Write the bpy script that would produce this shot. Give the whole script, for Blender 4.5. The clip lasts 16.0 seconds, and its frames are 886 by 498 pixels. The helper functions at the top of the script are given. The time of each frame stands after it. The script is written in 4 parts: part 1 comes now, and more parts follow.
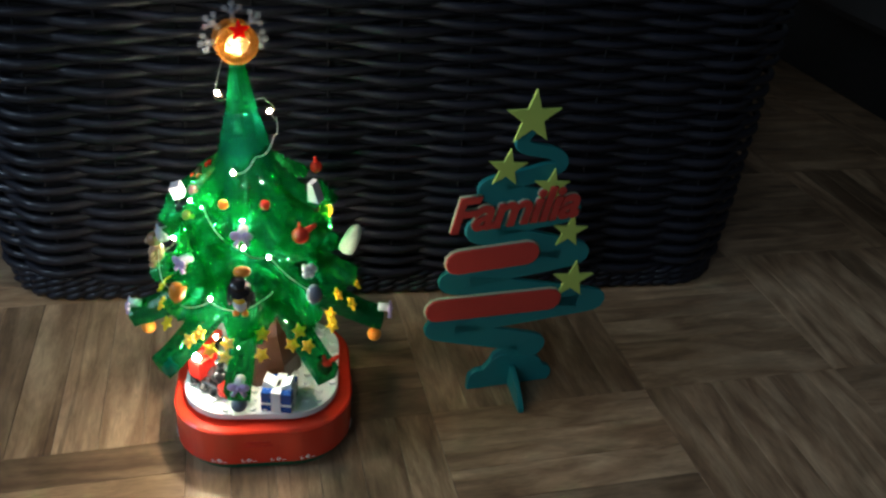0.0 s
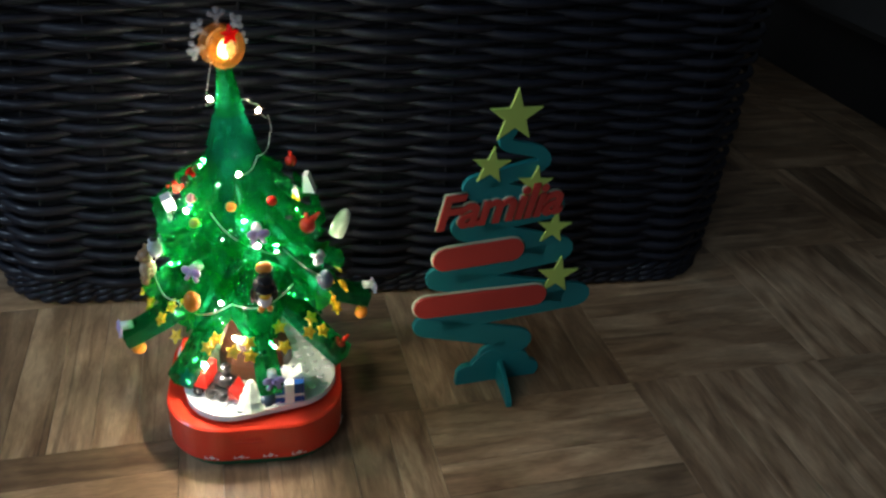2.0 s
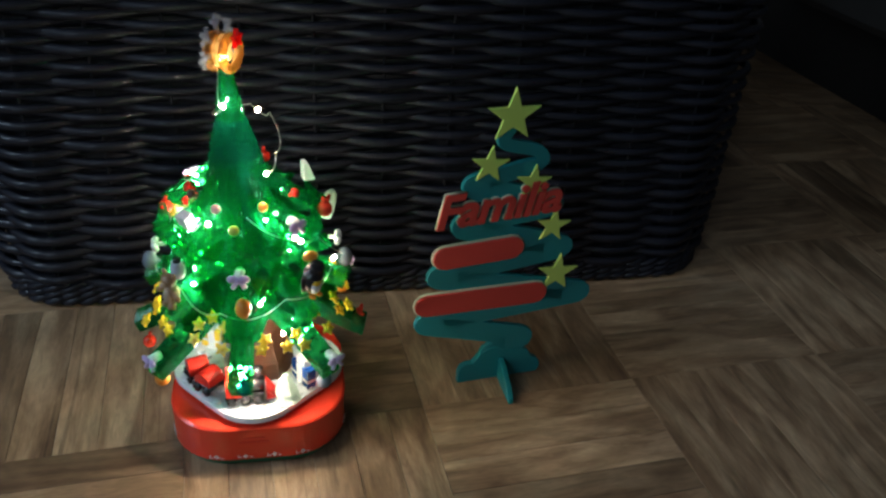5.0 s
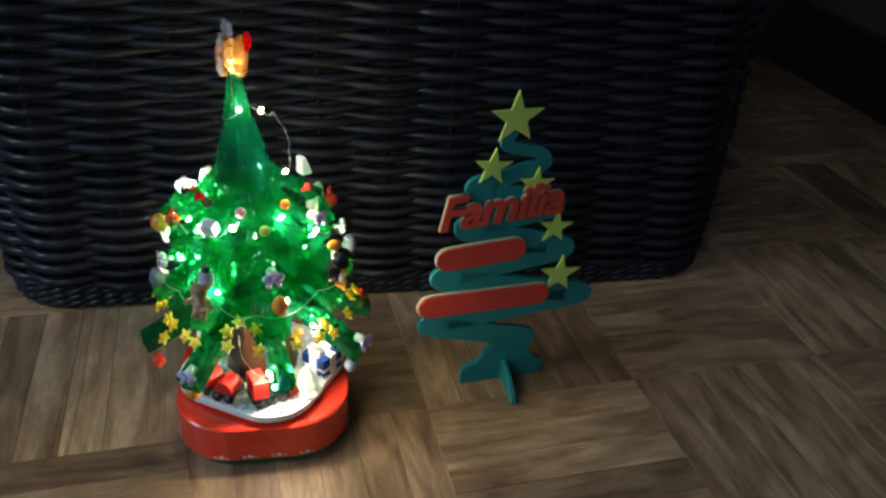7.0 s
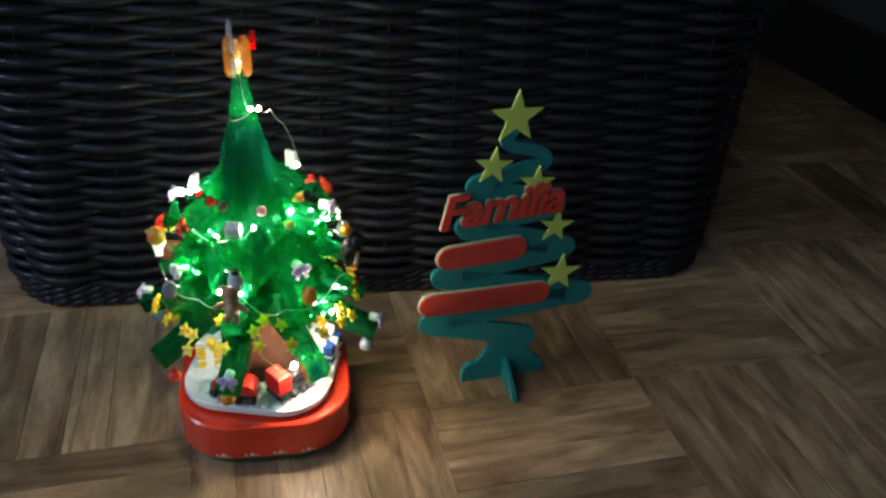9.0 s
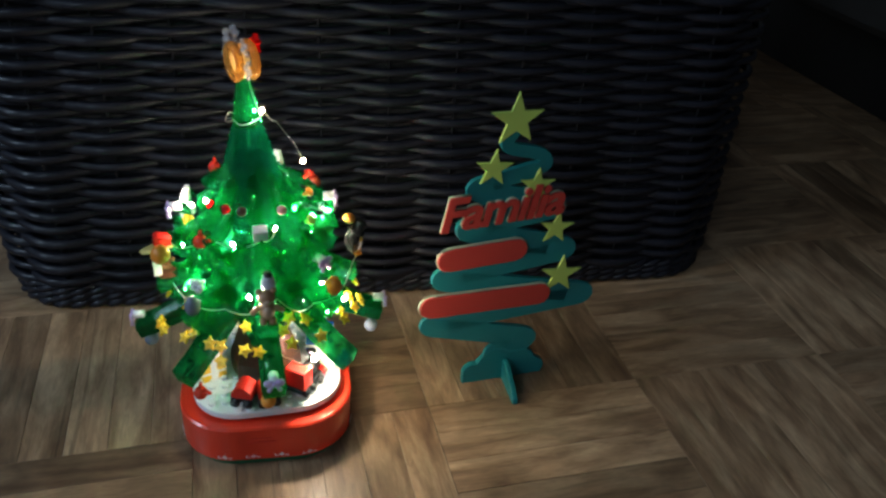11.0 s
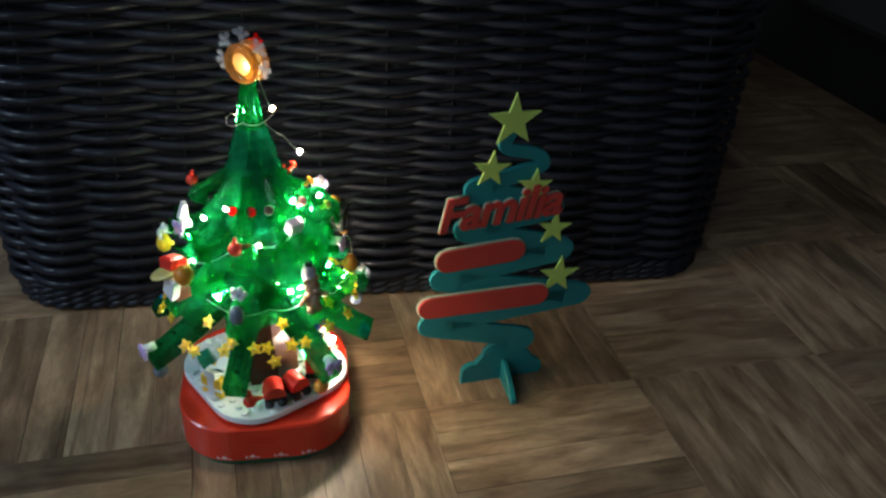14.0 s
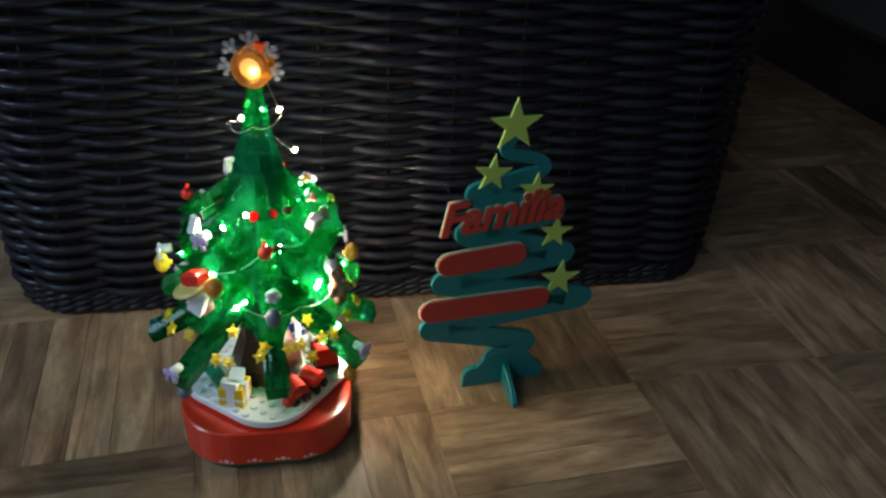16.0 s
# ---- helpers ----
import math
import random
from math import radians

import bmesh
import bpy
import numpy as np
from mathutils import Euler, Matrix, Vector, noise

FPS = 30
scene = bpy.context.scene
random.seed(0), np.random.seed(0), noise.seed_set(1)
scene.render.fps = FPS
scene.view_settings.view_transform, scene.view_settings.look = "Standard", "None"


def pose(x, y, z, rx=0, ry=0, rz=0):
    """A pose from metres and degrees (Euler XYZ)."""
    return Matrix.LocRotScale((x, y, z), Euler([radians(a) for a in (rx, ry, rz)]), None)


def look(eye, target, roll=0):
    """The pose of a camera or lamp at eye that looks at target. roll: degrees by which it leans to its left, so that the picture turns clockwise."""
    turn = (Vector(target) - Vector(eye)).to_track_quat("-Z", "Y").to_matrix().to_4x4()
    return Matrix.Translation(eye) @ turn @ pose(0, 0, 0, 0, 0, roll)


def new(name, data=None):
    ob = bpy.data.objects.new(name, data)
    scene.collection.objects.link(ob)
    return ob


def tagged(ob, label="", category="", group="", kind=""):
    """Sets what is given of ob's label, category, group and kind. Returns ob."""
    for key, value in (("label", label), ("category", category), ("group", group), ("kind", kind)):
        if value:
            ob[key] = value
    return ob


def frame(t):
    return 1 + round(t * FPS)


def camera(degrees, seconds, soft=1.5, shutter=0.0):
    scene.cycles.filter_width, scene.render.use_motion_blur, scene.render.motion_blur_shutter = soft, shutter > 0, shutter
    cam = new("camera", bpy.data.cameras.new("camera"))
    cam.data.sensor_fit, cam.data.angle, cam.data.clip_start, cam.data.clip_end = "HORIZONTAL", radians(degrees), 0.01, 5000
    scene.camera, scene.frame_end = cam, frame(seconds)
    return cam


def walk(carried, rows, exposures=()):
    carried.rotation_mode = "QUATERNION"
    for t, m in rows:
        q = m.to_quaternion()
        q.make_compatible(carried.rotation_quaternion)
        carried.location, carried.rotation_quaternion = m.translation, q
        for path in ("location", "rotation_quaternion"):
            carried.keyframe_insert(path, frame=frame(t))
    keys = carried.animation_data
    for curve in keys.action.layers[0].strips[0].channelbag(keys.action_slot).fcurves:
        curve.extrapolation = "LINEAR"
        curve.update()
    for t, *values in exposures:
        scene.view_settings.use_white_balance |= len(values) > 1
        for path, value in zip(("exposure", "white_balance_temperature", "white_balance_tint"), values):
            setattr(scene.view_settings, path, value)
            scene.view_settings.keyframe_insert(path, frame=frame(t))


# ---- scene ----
cam = camera(56.66, 16.0, 2.5)
walk(cam, [
    (0.0, pose(0.1088, -0.4146, 0.3989, 57.93, -4.40, 2.59)),
    (0.5, pose(0.1101, -0.4208, 0.3993, 58.11, -4.44, 2.28)),
    (1.0, pose(0.1127, -0.4211, 0.3988, 58.10, -4.01, 1.90)),
    (1.5, pose(0.1130, -0.4272, 0.4022, 58.35, -4.03, 1.75)),
    (2.0, pose(0.1134, -0.4257, 0.3999, 58.38, -3.95, 1.74)),
    (2.5, pose(0.1130, -0.4258, 0.4014, 58.35, -3.88, 1.71)),
    (3.0, pose(0.1134, -0.4267, 0.4009, 58.34, -3.75, 1.72)),
    (3.5, pose(0.1149, -0.4270, 0.4010, 58.29, -3.57, 1.70)),
    (4.0, pose(0.1156, -0.4271, 0.4018, 58.18, -3.39, 1.65)),
    (6.5, pose(0.1124, -0.4319, 0.4037, 58.29, -3.35, 1.51)),
    (7.0, pose(0.1120, -0.4325, 0.4040, 58.43, -3.33, 1.49)),
    (7.5, pose(0.1111, -0.4321, 0.4054, 58.37, -3.31, 1.66)),
    (8.0, pose(0.1128, -0.4334, 0.4050, 58.41, -3.17, 1.78)),
    (8.5, pose(0.1122, -0.4348, 0.4043, 58.49, -3.28, 1.64)),
    (9.0, pose(0.1138, -0.4348, 0.4045, 58.43, -3.18, 1.68)),
    (11.5, pose(0.1139, -0.4332, 0.4084, 58.16, -3.08, 1.69)),
    (12.0, pose(0.1137, -0.4337, 0.4081, 58.32, -3.06, 1.66)),
    (12.5, pose(0.1117, -0.4346, 0.4087, 58.42, -3.07, 1.67)),
    (13.0, pose(0.1130, -0.4354, 0.4077, 58.46, -3.04, 1.73)),
    (13.5, pose(0.1141, -0.4357, 0.4066, 58.41, -2.97, 1.64)),
    (14.0, pose(0.1156, -0.4364, 0.4077, 58.43, -2.94, 1.66)),
    (14.5, pose(0.1164, -0.4373, 0.4072, 58.48, -2.91, 1.63)),
    (15.0, pose(0.1162, -0.4374, 0.4082, 58.60, -2.87, 1.65)),
    (15.5, pose(0.1152, -0.4356, 0.4111, 58.41, -2.92, 1.63)),
    (16.0, pose(0.1146, -0.4369, 0.4097, 58.55, -2.91, 1.65)),
])

# ---- light ----
world = bpy.data.worlds.new("evening_sky")
scene.world = world
world.use_nodes = True
sky = world.node_tree.nodes.new("ShaderNodeTexSky")
sky.sky_type, sky.sun_disc, sky.sun_elevation, sky.sun_rotation = "NISHITA", False, radians(8), radians(250)
world.node_tree.nodes["Background"].inputs[1].default_value = 0.05
world.node_tree.links.new(sky.outputs[0], world.node_tree.nodes["Background"].inputs[0])


def window_light(place, target, wide, high, watts, colour):
    lamp = bpy.data.lights.new("window_daylight", "AREA")
    lamp.shape, lamp.size, lamp.size_y, lamp.energy, lamp.color = "RECTANGLE", wide, high, watts, colour
    ob = new("window_daylight", lamp)
    ob.matrix_world = look(place, target)
    return ob


window_light((-1.48, -0.55, 1.10), (0.0, 0.05, 0.1), 0.55, 0.62, 12.5, (0.56, 0.77, 1.0))
window_light((-0.95, -2.38, 1.45), (0.1, 0.0, 0.1), 0.70, 0.95, 10, (0.62, 0.82, 1.0))

# ---- materials ----
def node_material(name):
    m = bpy.data.materials.new(name)
    m.use_nodes = True
    t = m.node_tree
    return m, t.nodes, t.links, t.nodes["Principled BSDF"]


def plastic(name, colour, rough=0.28, vary=0.12, scale=60.0, bump=0.02, metal=0.0, coat=0.0, specular=0.5, coat_rough=0.03):
    """A moulded or painted surface with slight mottling at two scales and fine relief."""
    m, n, l, b = node_material(name)
    co = n.new("ShaderNodeTexCoord")
    big, fine = n.new("ShaderNodeTexNoise"), n.new("ShaderNodeTexNoise")
    big.inputs["Scale"].default_value, fine.inputs["Scale"].default_value = scale, scale * 14
    l.new(co.outputs["Object"], big.inputs["Vector"]), l.new(co.outputs["Object"], fine.inputs["Vector"])
    ramp = n.new("ShaderNodeMapRange")
    ramp.inputs["To Min"].default_value, ramp.inputs["To Max"].default_value = 1 - vary, 1 + vary
    l.new(big.outputs["Fac"], ramp.inputs["Value"])
    hsv = n.new("ShaderNodeHueSaturation")
    hsv.inputs["Color"].default_value = (*colour, 1)
    l.new(ramp.outputs[0], hsv.inputs["Value"])
    l.new(hsv.outputs[0], b.inputs["Base Color"])
    rr = n.new("ShaderNodeMapRange")
    rr.inputs["To Min"].default_value, rr.inputs["To Max"].default_value = rough * 0.75, min(1, rough * 1.25)
    l.new(fine.outputs["Fac"], rr.inputs["Value"]), l.new(rr.outputs[0], b.inputs["Roughness"])
    bp = n.new("ShaderNodeBump")
    bp.inputs["Strength"].default_value, bp.inputs["Distance"].default_value = bump, 0.0008
    l.new(fine.outputs["Fac"], bp.inputs["Height"]), l.new(bp.outputs[0], b.inputs["Normal"])
    b.inputs["Metallic"].default_value, b.inputs["Coat Weight"].default_value = metal, coat
    b.inputs["Specular IOR Level"].default_value, b.inputs["Coat Roughness"].default_value = specular, coat_rough
    return m


def clear_plastic(name, through_colour, body_colour, clear=0.4, rough=0.08, scatter=0.5, bend=0.0):
    """Tinted see-through plastic: part of the light goes straight through, part is scattered, the rest is gloss."""
    m, n, l, b = node_material(name)
    b.inputs["Base Color"].default_value, b.inputs["Roughness"].default_value = (*body_colour, 1), rough
    b.inputs["Coat Weight"].default_value = 0.6
    co, noise_node, bp = n.new("ShaderNodeTexCoord"), n.new("ShaderNodeTexNoise"), n.new("ShaderNodeBump")
    noise_node.inputs["Scale"].default_value = 130
    l.new(co.outputs["Object"], noise_node.inputs["Vector"])
    bp.inputs["Strength"].default_value, bp.inputs["Distance"].default_value = 0.04, 0.0006
    l.new(noise_node.outputs["Fac"], bp.inputs["Height"]), l.new(bp.outputs[0], b.inputs["Normal"])
    tr, tl = n.new("ShaderNodeBsdfTransparent"), n.new("ShaderNodeBsdfTranslucent")
    tr.inputs[0].default_value, tl.inputs[0].default_value = (*through_colour, 1), (*body_colour, 1)
    a, c = n.new("ShaderNodeMixShader"), n.new("ShaderNodeMixShader")
    a.inputs[0].default_value, c.inputs[0].default_value = scatter, clear
    l.new(b.outputs[0], a.inputs[1]), l.new(tl.outputs[0], a.inputs[2])
    gl, g = n.new("ShaderNodeBsdfGlass"), n.new("ShaderNodeMixShader")
    gl.inputs["Color"].default_value, gl.inputs["Roughness"].default_value, gl.inputs["IOR"].default_value = (*through_colour, 1), 0.03, 1.38
    g.inputs[0].default_value = bend
    l.new(a.outputs[0], g.inputs[1]), l.new(gl.outputs[0], g.inputs[2])
    l.new(g.outputs[0], c.inputs[1]), l.new(tr.outputs[0], c.inputs[2])
    l.new(c.outputs[0], n["Material Output"].inputs[0])
    return m


def wood(name):
    """Lacquered oak finger: grain along local x, tone and grain differ from piece to piece."""
    m, n, l, b = node_material(name)
    co, info = n.new("ShaderNodeTexCoord"), n.new("ShaderNodeObjectInfo")
    geo = n.new("ShaderNodeNewGeometry")
    add = n.new("ShaderNodeMath")
    l.new(info.outputs["Random"], add.inputs[0]), l.new(geo.outputs["Random Per Island"], add.inputs[1])
    shift = n.new("ShaderNodeVectorMath")
    shift.operation = "MULTIPLY_ADD"
    shift.inputs[1].default_value = (3.0, 7.0, 5.0)
    l.new(add.outputs[0], shift.inputs[0]), l.new(co.outputs["Object"], shift.inputs[2])
    def grain(sx, sy, detail):
        mp, nz = n.new("ShaderNodeMapping"), n.new("ShaderNodeTexNoise")
        mp.inputs["Scale"].default_value = (sx, sy, 20)
        nz.inputs["Scale"].default_value, nz.inputs["Detail"].default_value, nz.inputs["Distortion"].default_value = 1, detail, 1.3
        l.new(shift.outputs[0], mp.inputs[0]), l.new(mp.outputs[0], nz.inputs["Vector"])
        return nz
    broad, fine, streak, stain = grain(11, 52, 4), grain(70, 380, 5), grain(5, 105, 3), grain(14, 22, 3)
    ramp = n.new("ShaderNodeValToRGB")
    e = ramp.color_ramp.elements
    e[0].position, e[0].color = 0.30, (0.150, 0.085, 0.047, 1)
    e[1].position, e[1].color = 0.70, (0.38, 0.254, 0.152, 1)
    mid = e.new(0.48)
    mid.color = (0.255, 0.156, 0.088, 1)
    l.new(broad.outputs["Fac"], ramp.inputs[0])
    mix = n.new("ShaderNodeMix")
    mix.data_type, mix.blend_type = "RGBA", "OVERLAY"
    mix.inputs["Factor"].default_value = 0.45
    l.new(ramp.outputs[0], mix.inputs["A"]), l.new(fine.outputs["Fac"], mix.inputs["B"])
    # tone of the whole piece, dark growth streaks and soft stains
    frac = n.new("ShaderNodeMath")
    frac.operation = "PINGPONG"
    frac.inputs[1].default_value = 1.0
    l.new(add.outputs[0], frac.inputs[0])
    def level(source, lo, hi, a, c):
        r = n.new("ShaderNodeMapRange")
        r.inputs["From Min"].default_value, r.inputs["From Max"].default_value = lo, hi
        r.inputs["To Min"].default_value, r.inputs["To Max"].default_value = a, c
        l.new(source, r.inputs["Value"])
        return r.outputs[0]
    def times(a, c):
        m2 = n.new("ShaderNodeMath")
        m2.operation = "MULTIPLY"
        l.new(a, m2.inputs[0]), l.new(c, m2.inputs[1])
        return m2.outputs[0]
    tone = times(times(level(frac.outputs[0], 0, 1, 0.60, 1.50), level(streak.outputs["Fac"], 0.30, 0.40, 0.68, 1.0)), level(stain.outputs["Fac"], 0.3, 0.7, 0.78, 1.2))
    hsv = n.new("ShaderNodeHueSaturation")
    l.new(mix.outputs["Result"], hsv.inputs["Color"]), l.new(tone, hsv.inputs["Value"])
    l.new(hsv.outputs[0], b.inputs["Base Color"])
    l.new(level(stain.outputs["Fac"], 0.3, 0.7, 0.34, 0.52), b.inputs["Roughness"])
    bp = n.new("ShaderNodeBump")
    bp.inputs["Strength"].default_value, bp.inputs["Distance"].default_value = 0.15, 0.0006
    l.new(fine.outputs["Fac"], bp.inputs["Height"]), l.new(bp.outputs[0], b.inputs["Normal"])
    return m


def glow(name, colour, strength):
    m, n, l, b = node_material(name)
    b.inputs["Base Color"].default_value = (*colour, 1)
    b.inputs["Emission Color"].default_value, b.inputs["Emission Strength"].default_value = (*colour, 1), strength
    return m


GREEN = clear_plastic("clear_green", (0.22, 0.82, 0.44), (0.006, 0.215, 0.090), 0.44, 0.04, 0.45, 0.56)
# clear_green darkened for the bottom arms, which are thick and barely lit
DIMGREEN = clear_plastic("clear_dim_green", (0.13, 0.64, 0.33), (0.004, 0.135, 0.058), 0.40, 0.04, 0.40, 0.56)
DEEPGREEN = clear_plastic("clear_deep_green", (0.06, 0.45, 0.24), (0.002, 0.05, 0.025), 0.50, 0.05, 0.3, 0.6)
TEAL = clear_plastic("clear_teal_green", (0.18, 0.74, 0.48), (0.006, 0.26, 0.15), 0.52, 0.04, 0.3, 0.56)
CLEAR = clear_plastic("clear_plastic", (0.92, 0.95, 1.0), (0.80, 0.83, 0.86), 0.62, 0.05, 0.4, 0.4)
AMBER = clear_plastic("clear_amber", (1.0, 0.72, 0.32), (0.46, 0.25, 0.08), 0.38, 0.06, 0.25, 0.3)
PALECLEAR = clear_plastic("clear_pale_yellow", (1.0, 0.90, 0.65), (0.80, 0.66, 0.36), 0.4, 0.1, 0.4)
REDCLEAR = clear_plastic("clear_red", (0.9, 0.05, 0.03), (0.7, 0.02, 0.02), 0.25)
BLUECLEAR = clear_plastic("clear_blue", (0.1, 0.55, 0.9), (0.02, 0.3, 0.65), 0.3)
RED = plastic("red_plastic", (0.78, 0.045, 0.02), 0.22, 0.06, coat=0.3)
BRICKRED = plastic("red_brick_plastic", (0.70, 0.03, 0.02), 0.25, 0.06)
WHITE = plastic("white_plastic", (0.82, 0.84, 0.87), 0.3, 0.04)
GREY = plastic("grey_plastic", (0.52, 0.55, 0.62), 0.3, 0.06)
SLATE = plastic("slate_grey_plastic", (0.16, 0.19, 0.24), 0.25, 0.06)
BLACK = plastic("black_plastic", (0.015, 0.015, 0.017), 0.25, 0.1)
YELLOW = plastic("yellow_plastic", (0.85, 0.55, 0.03), 0.3, 0.06)
PALEYELLOW = plastic("pale_yellow_plastic", (0.80, 0.66, 0.22), 0.3, 0.06)
ORANGE = plastic("orange_plastic", (0.75, 0.26, 0.03), 0.3, 0.08)
LILAC = plastic("lilac_plastic", (0.58, 0.42, 0.72), 0.3, 0.06)
PINK = plastic("pink_plastic", (0.80, 0.36, 0.36), 0.3, 0.06)
BROWN = plastic("brown_plastic", (0.055, 0.022, 0.011), 0.3, 0.1)
TAN = plastic("tan_brown_plastic", (0.34, 0.19, 0.10), 0.35, 0.1)
BLUE = plastic("blue_plastic", (0.015, 0.07, 0.30), 0.25, 0.06)
LIME = plastic("lime_plastic", (0.50, 0.66, 0.10), 0.3, 0.06)
PALEGREEN = plastic("pale_green_plastic", (0.55, 0.70, 0.55), 0.35, 0.08)
FROST = plastic("frosted_white_green", (0.66, 0.76, 0.68), 0.35, 0.06)
DARKGREEN = plastic("dark_green_plastic", (0.005, 0.10, 0.045), 0.35, 0.1)
MIDGREEN = plastic("green_plastic", (0.01, 0.26, 0.14), 0.3, 0.08)
PAINT_TEAL = plastic("printed_teal", (0.008, 0.21, 0.23), 0.45, 0.1, 40, 0.15)
PAINT_STAR = plastic("printed_lime_yellow", (0.52, 0.70, 0.15), 0.45, 0.06, 40, 0.15)
PAINT_RED = plastic("printed_red", (0.55, 0.05, 0.04), 0.45, 0.1, 40, 0.15)
PAINT_CREAM = plastic("printed_pale_edge", (0.50, 0.58, 0.42), 0.5, 0.1, 40, 0.15)
WICKER = plastic("black_lacquered_wicker", (0.0135, 0.0142, 0.0210), 0.45, 0.3, 90, 0.3, coat=0.24, specular=0.12, coat_rough=0.16)
WICKER_DARK = plastic("wicker_inside", (0.013, 0.0135, 0.019), 0.8, 0.2, 60, 0.3)
WIRE = plastic("silvery_wire", (0.75, 0.72, 0.62), 0.3, 0.1, 300, 0.1, metal=1.0)
OAK = wood("lacquered_oak")
JOINT = plastic("dark_joint", (0.03, 0.02, 0.013), 0.8, 0.3, 90, 0.3)
PLASTER = plastic("grey_wall_paint", (0.38, 0.37, 0.36), 0.8, 0.05, 3, 0.3)
FABRIC = plastic("dark_grey_upholstery", (0.055, 0.050, 0.048), 0.9, 0.2, 30, 0.6)
# near-black colour that stands for the darkness under the sofa
UNDER_DARK = plastic("black_under_sofa", (0.012, 0.010, 0.009), 0.6, 0.3, 20, 0.3)
LED = glow("warm_led", (1.0, 0.88, 0.71), 1180)
# almost clear; the slight warm scatter stands in for the halo round a bulb
HALO_BEAD = clear_plastic("clear_halo_bead", (1.0, 0.99, 0.96), (0.95, 0.72, 0.36), 0.9975, 0.05, 1.0)


# ---- mesh helpers ----
def part(name, bm, mats, parent=None, label="", m=None):
    """Links a bmesh as one mesh object, under parent if one is given."""
    me = bpy.data.meshes.new(name)
    bm.normal_update()
    bm.to_mesh(me)
    bm.free()
    for a in (mats if isinstance(mats, (list, tuple)) else [mats]):
        me.materials.append(a)
    ob = new(name, me)
    if parent:
        ob.parent = parent
    if m is not None:
        ob.matrix_basis = m
    if label:
        tagged(ob, label)
    return ob


def assembled(name, bm, mats, names, parent, label, m):
    """Links a bmesh as a part of the first material, with one sub-part for each further material."""
    main = None
    for i, mat in enumerate(mats):
        piece = bm.copy()
        bmesh.ops.delete(piece, geom=[f for f in piece.faces if f.material_index != i], context="FACES")
        for f in piece.faces:
            f.material_index = 0
        if main is None:
            main = part(name, piece, mat, parent, label, m)
        elif piece.faces:
            part(names[i - 1], piece, mat, main)
    bm.free()
    return main


def shared(name, me, parent, m):
    ob = new(name, me)
    ob.parent, ob.matrix_basis = parent, m
    return ob


def put(bm, verts, faces, mat=0, smooth=False, m=None):
    vs = [bm.verts.new(m @ Vector(v) if m else v) for v in verts]
    for f in faces:
        try:
            face = bm.faces.new([vs[i] for i in f])
        except ValueError:
            continue
        face.material_index, face.smooth = mat, smooth
    return vs


def box(bm, c, s, mat=0, b=0.0004, m=None):
    """A box with its upper and lower edges bevelled by b."""
    x, y, z = s[0] / 2, s[1] / 2, s[2] / 2
    rings = [(x - b, y - b, -z), (x, y, -z + b), (x, y, z - b), (x - b, y - b, z)]
    verts = [(c[0] + sx * rx, c[1] + sy * ry, c[2] + rz) for rx, ry, rz in rings for sx, sy in ((-1, -1), (1, -1), (1, 1), (-1, 1))]
    faces = [(3, 2, 1, 0), (12, 13, 14, 15)]
    for k in range(3):
        faces += [(4 * k + i, 4 * k + (i + 1) % 4, 4 * k + 4 + (i + 1) % 4, 4 * k + 4 + i) for i in range(4)]
    put(bm, verts, faces, mat, False, m)


def lathe(bm, profile, n=16, mat=0, m=None, smooth=True):
    """Rings of (radius, height) turned round z, closed at both ends."""
    verts, faces = [], []
    for r, z in profile:
        verts += [(r * math.cos(2 * math.pi * i / n), r * math.sin(2 * math.pi * i / n), z) for i in range(n)]
    for k in range(len(profile) - 1):
        faces += [(k * n + i, k * n + (i + 1) % n, k * n + n + (i + 1) % n, k * n + n + i) for i in range(n)]
    faces += [tuple(range(n - 1, -1, -1)), tuple(range((len(profile) - 1) * n, len(profile) * n))]
    put(bm, verts, faces, mat, smooth, m)


def ball(bm, c, r, mat=0, n=14, m=None):
    rx, ry, rz = (r, r, r) if isinstance(r, float) else r
    k = max(5, n // 2)
    prof = [(max(0.02, math.sin(math.pi * j / k)), -math.cos(math.pi * j / k)) for j in range(k + 1)]
    t = Matrix.Translation(c) @ Matrix.Diagonal((rx, ry, rz, 1))
    lathe(bm, prof, n, mat, m @ t if m else t)


def rod(bm, a, c, r0, r1, n=10, mat=0, m=None):
    a, c = Vector(a), Vector(c)
    t = Matrix.Translation(a) @ (c - a).to_track_quat("Z", "Y").to_matrix().to_4x4()
    lathe(bm, [(r0, 0), (r1, (c - a).length)], n, mat, m @ t if m else t)


def tube(bm, pts, r, n=6, mat=0, flat=1.0, up=(0, 0, 1)):
    """A round strand along points; flat squeezes it across the up direction."""
    pts = [Vector(p) for p in pts]
    verts, faces = [], []
    for i, p in enumerate(pts):
        d = (pts[min(i + 1, len(pts) - 1)] - pts[max(i - 1, 0)]).normalized()
        side = d.cross(Vector(up))
        side = side.normalized() if side.length > 1e-6 else Vector((1, 0, 0))
        top = side.cross(d)
        for j in range(n):
            a = 2 * math.pi * j / n
            verts.append(p + side * (math.cos(a) * r * flat) + top * (math.sin(a) * r))
    for i in range(len(pts) - 1):
        faces += [(i * n + j, i * n + (j + 1) % n, i * n + n + (j + 1) % n, i * n + n + j) for j in range(n)]
    faces += [tuple(range(n - 1, -1, -1)), tuple(range((len(pts) - 1) * n, len(pts) * n))]
    put(bm, verts, faces, mat, True)


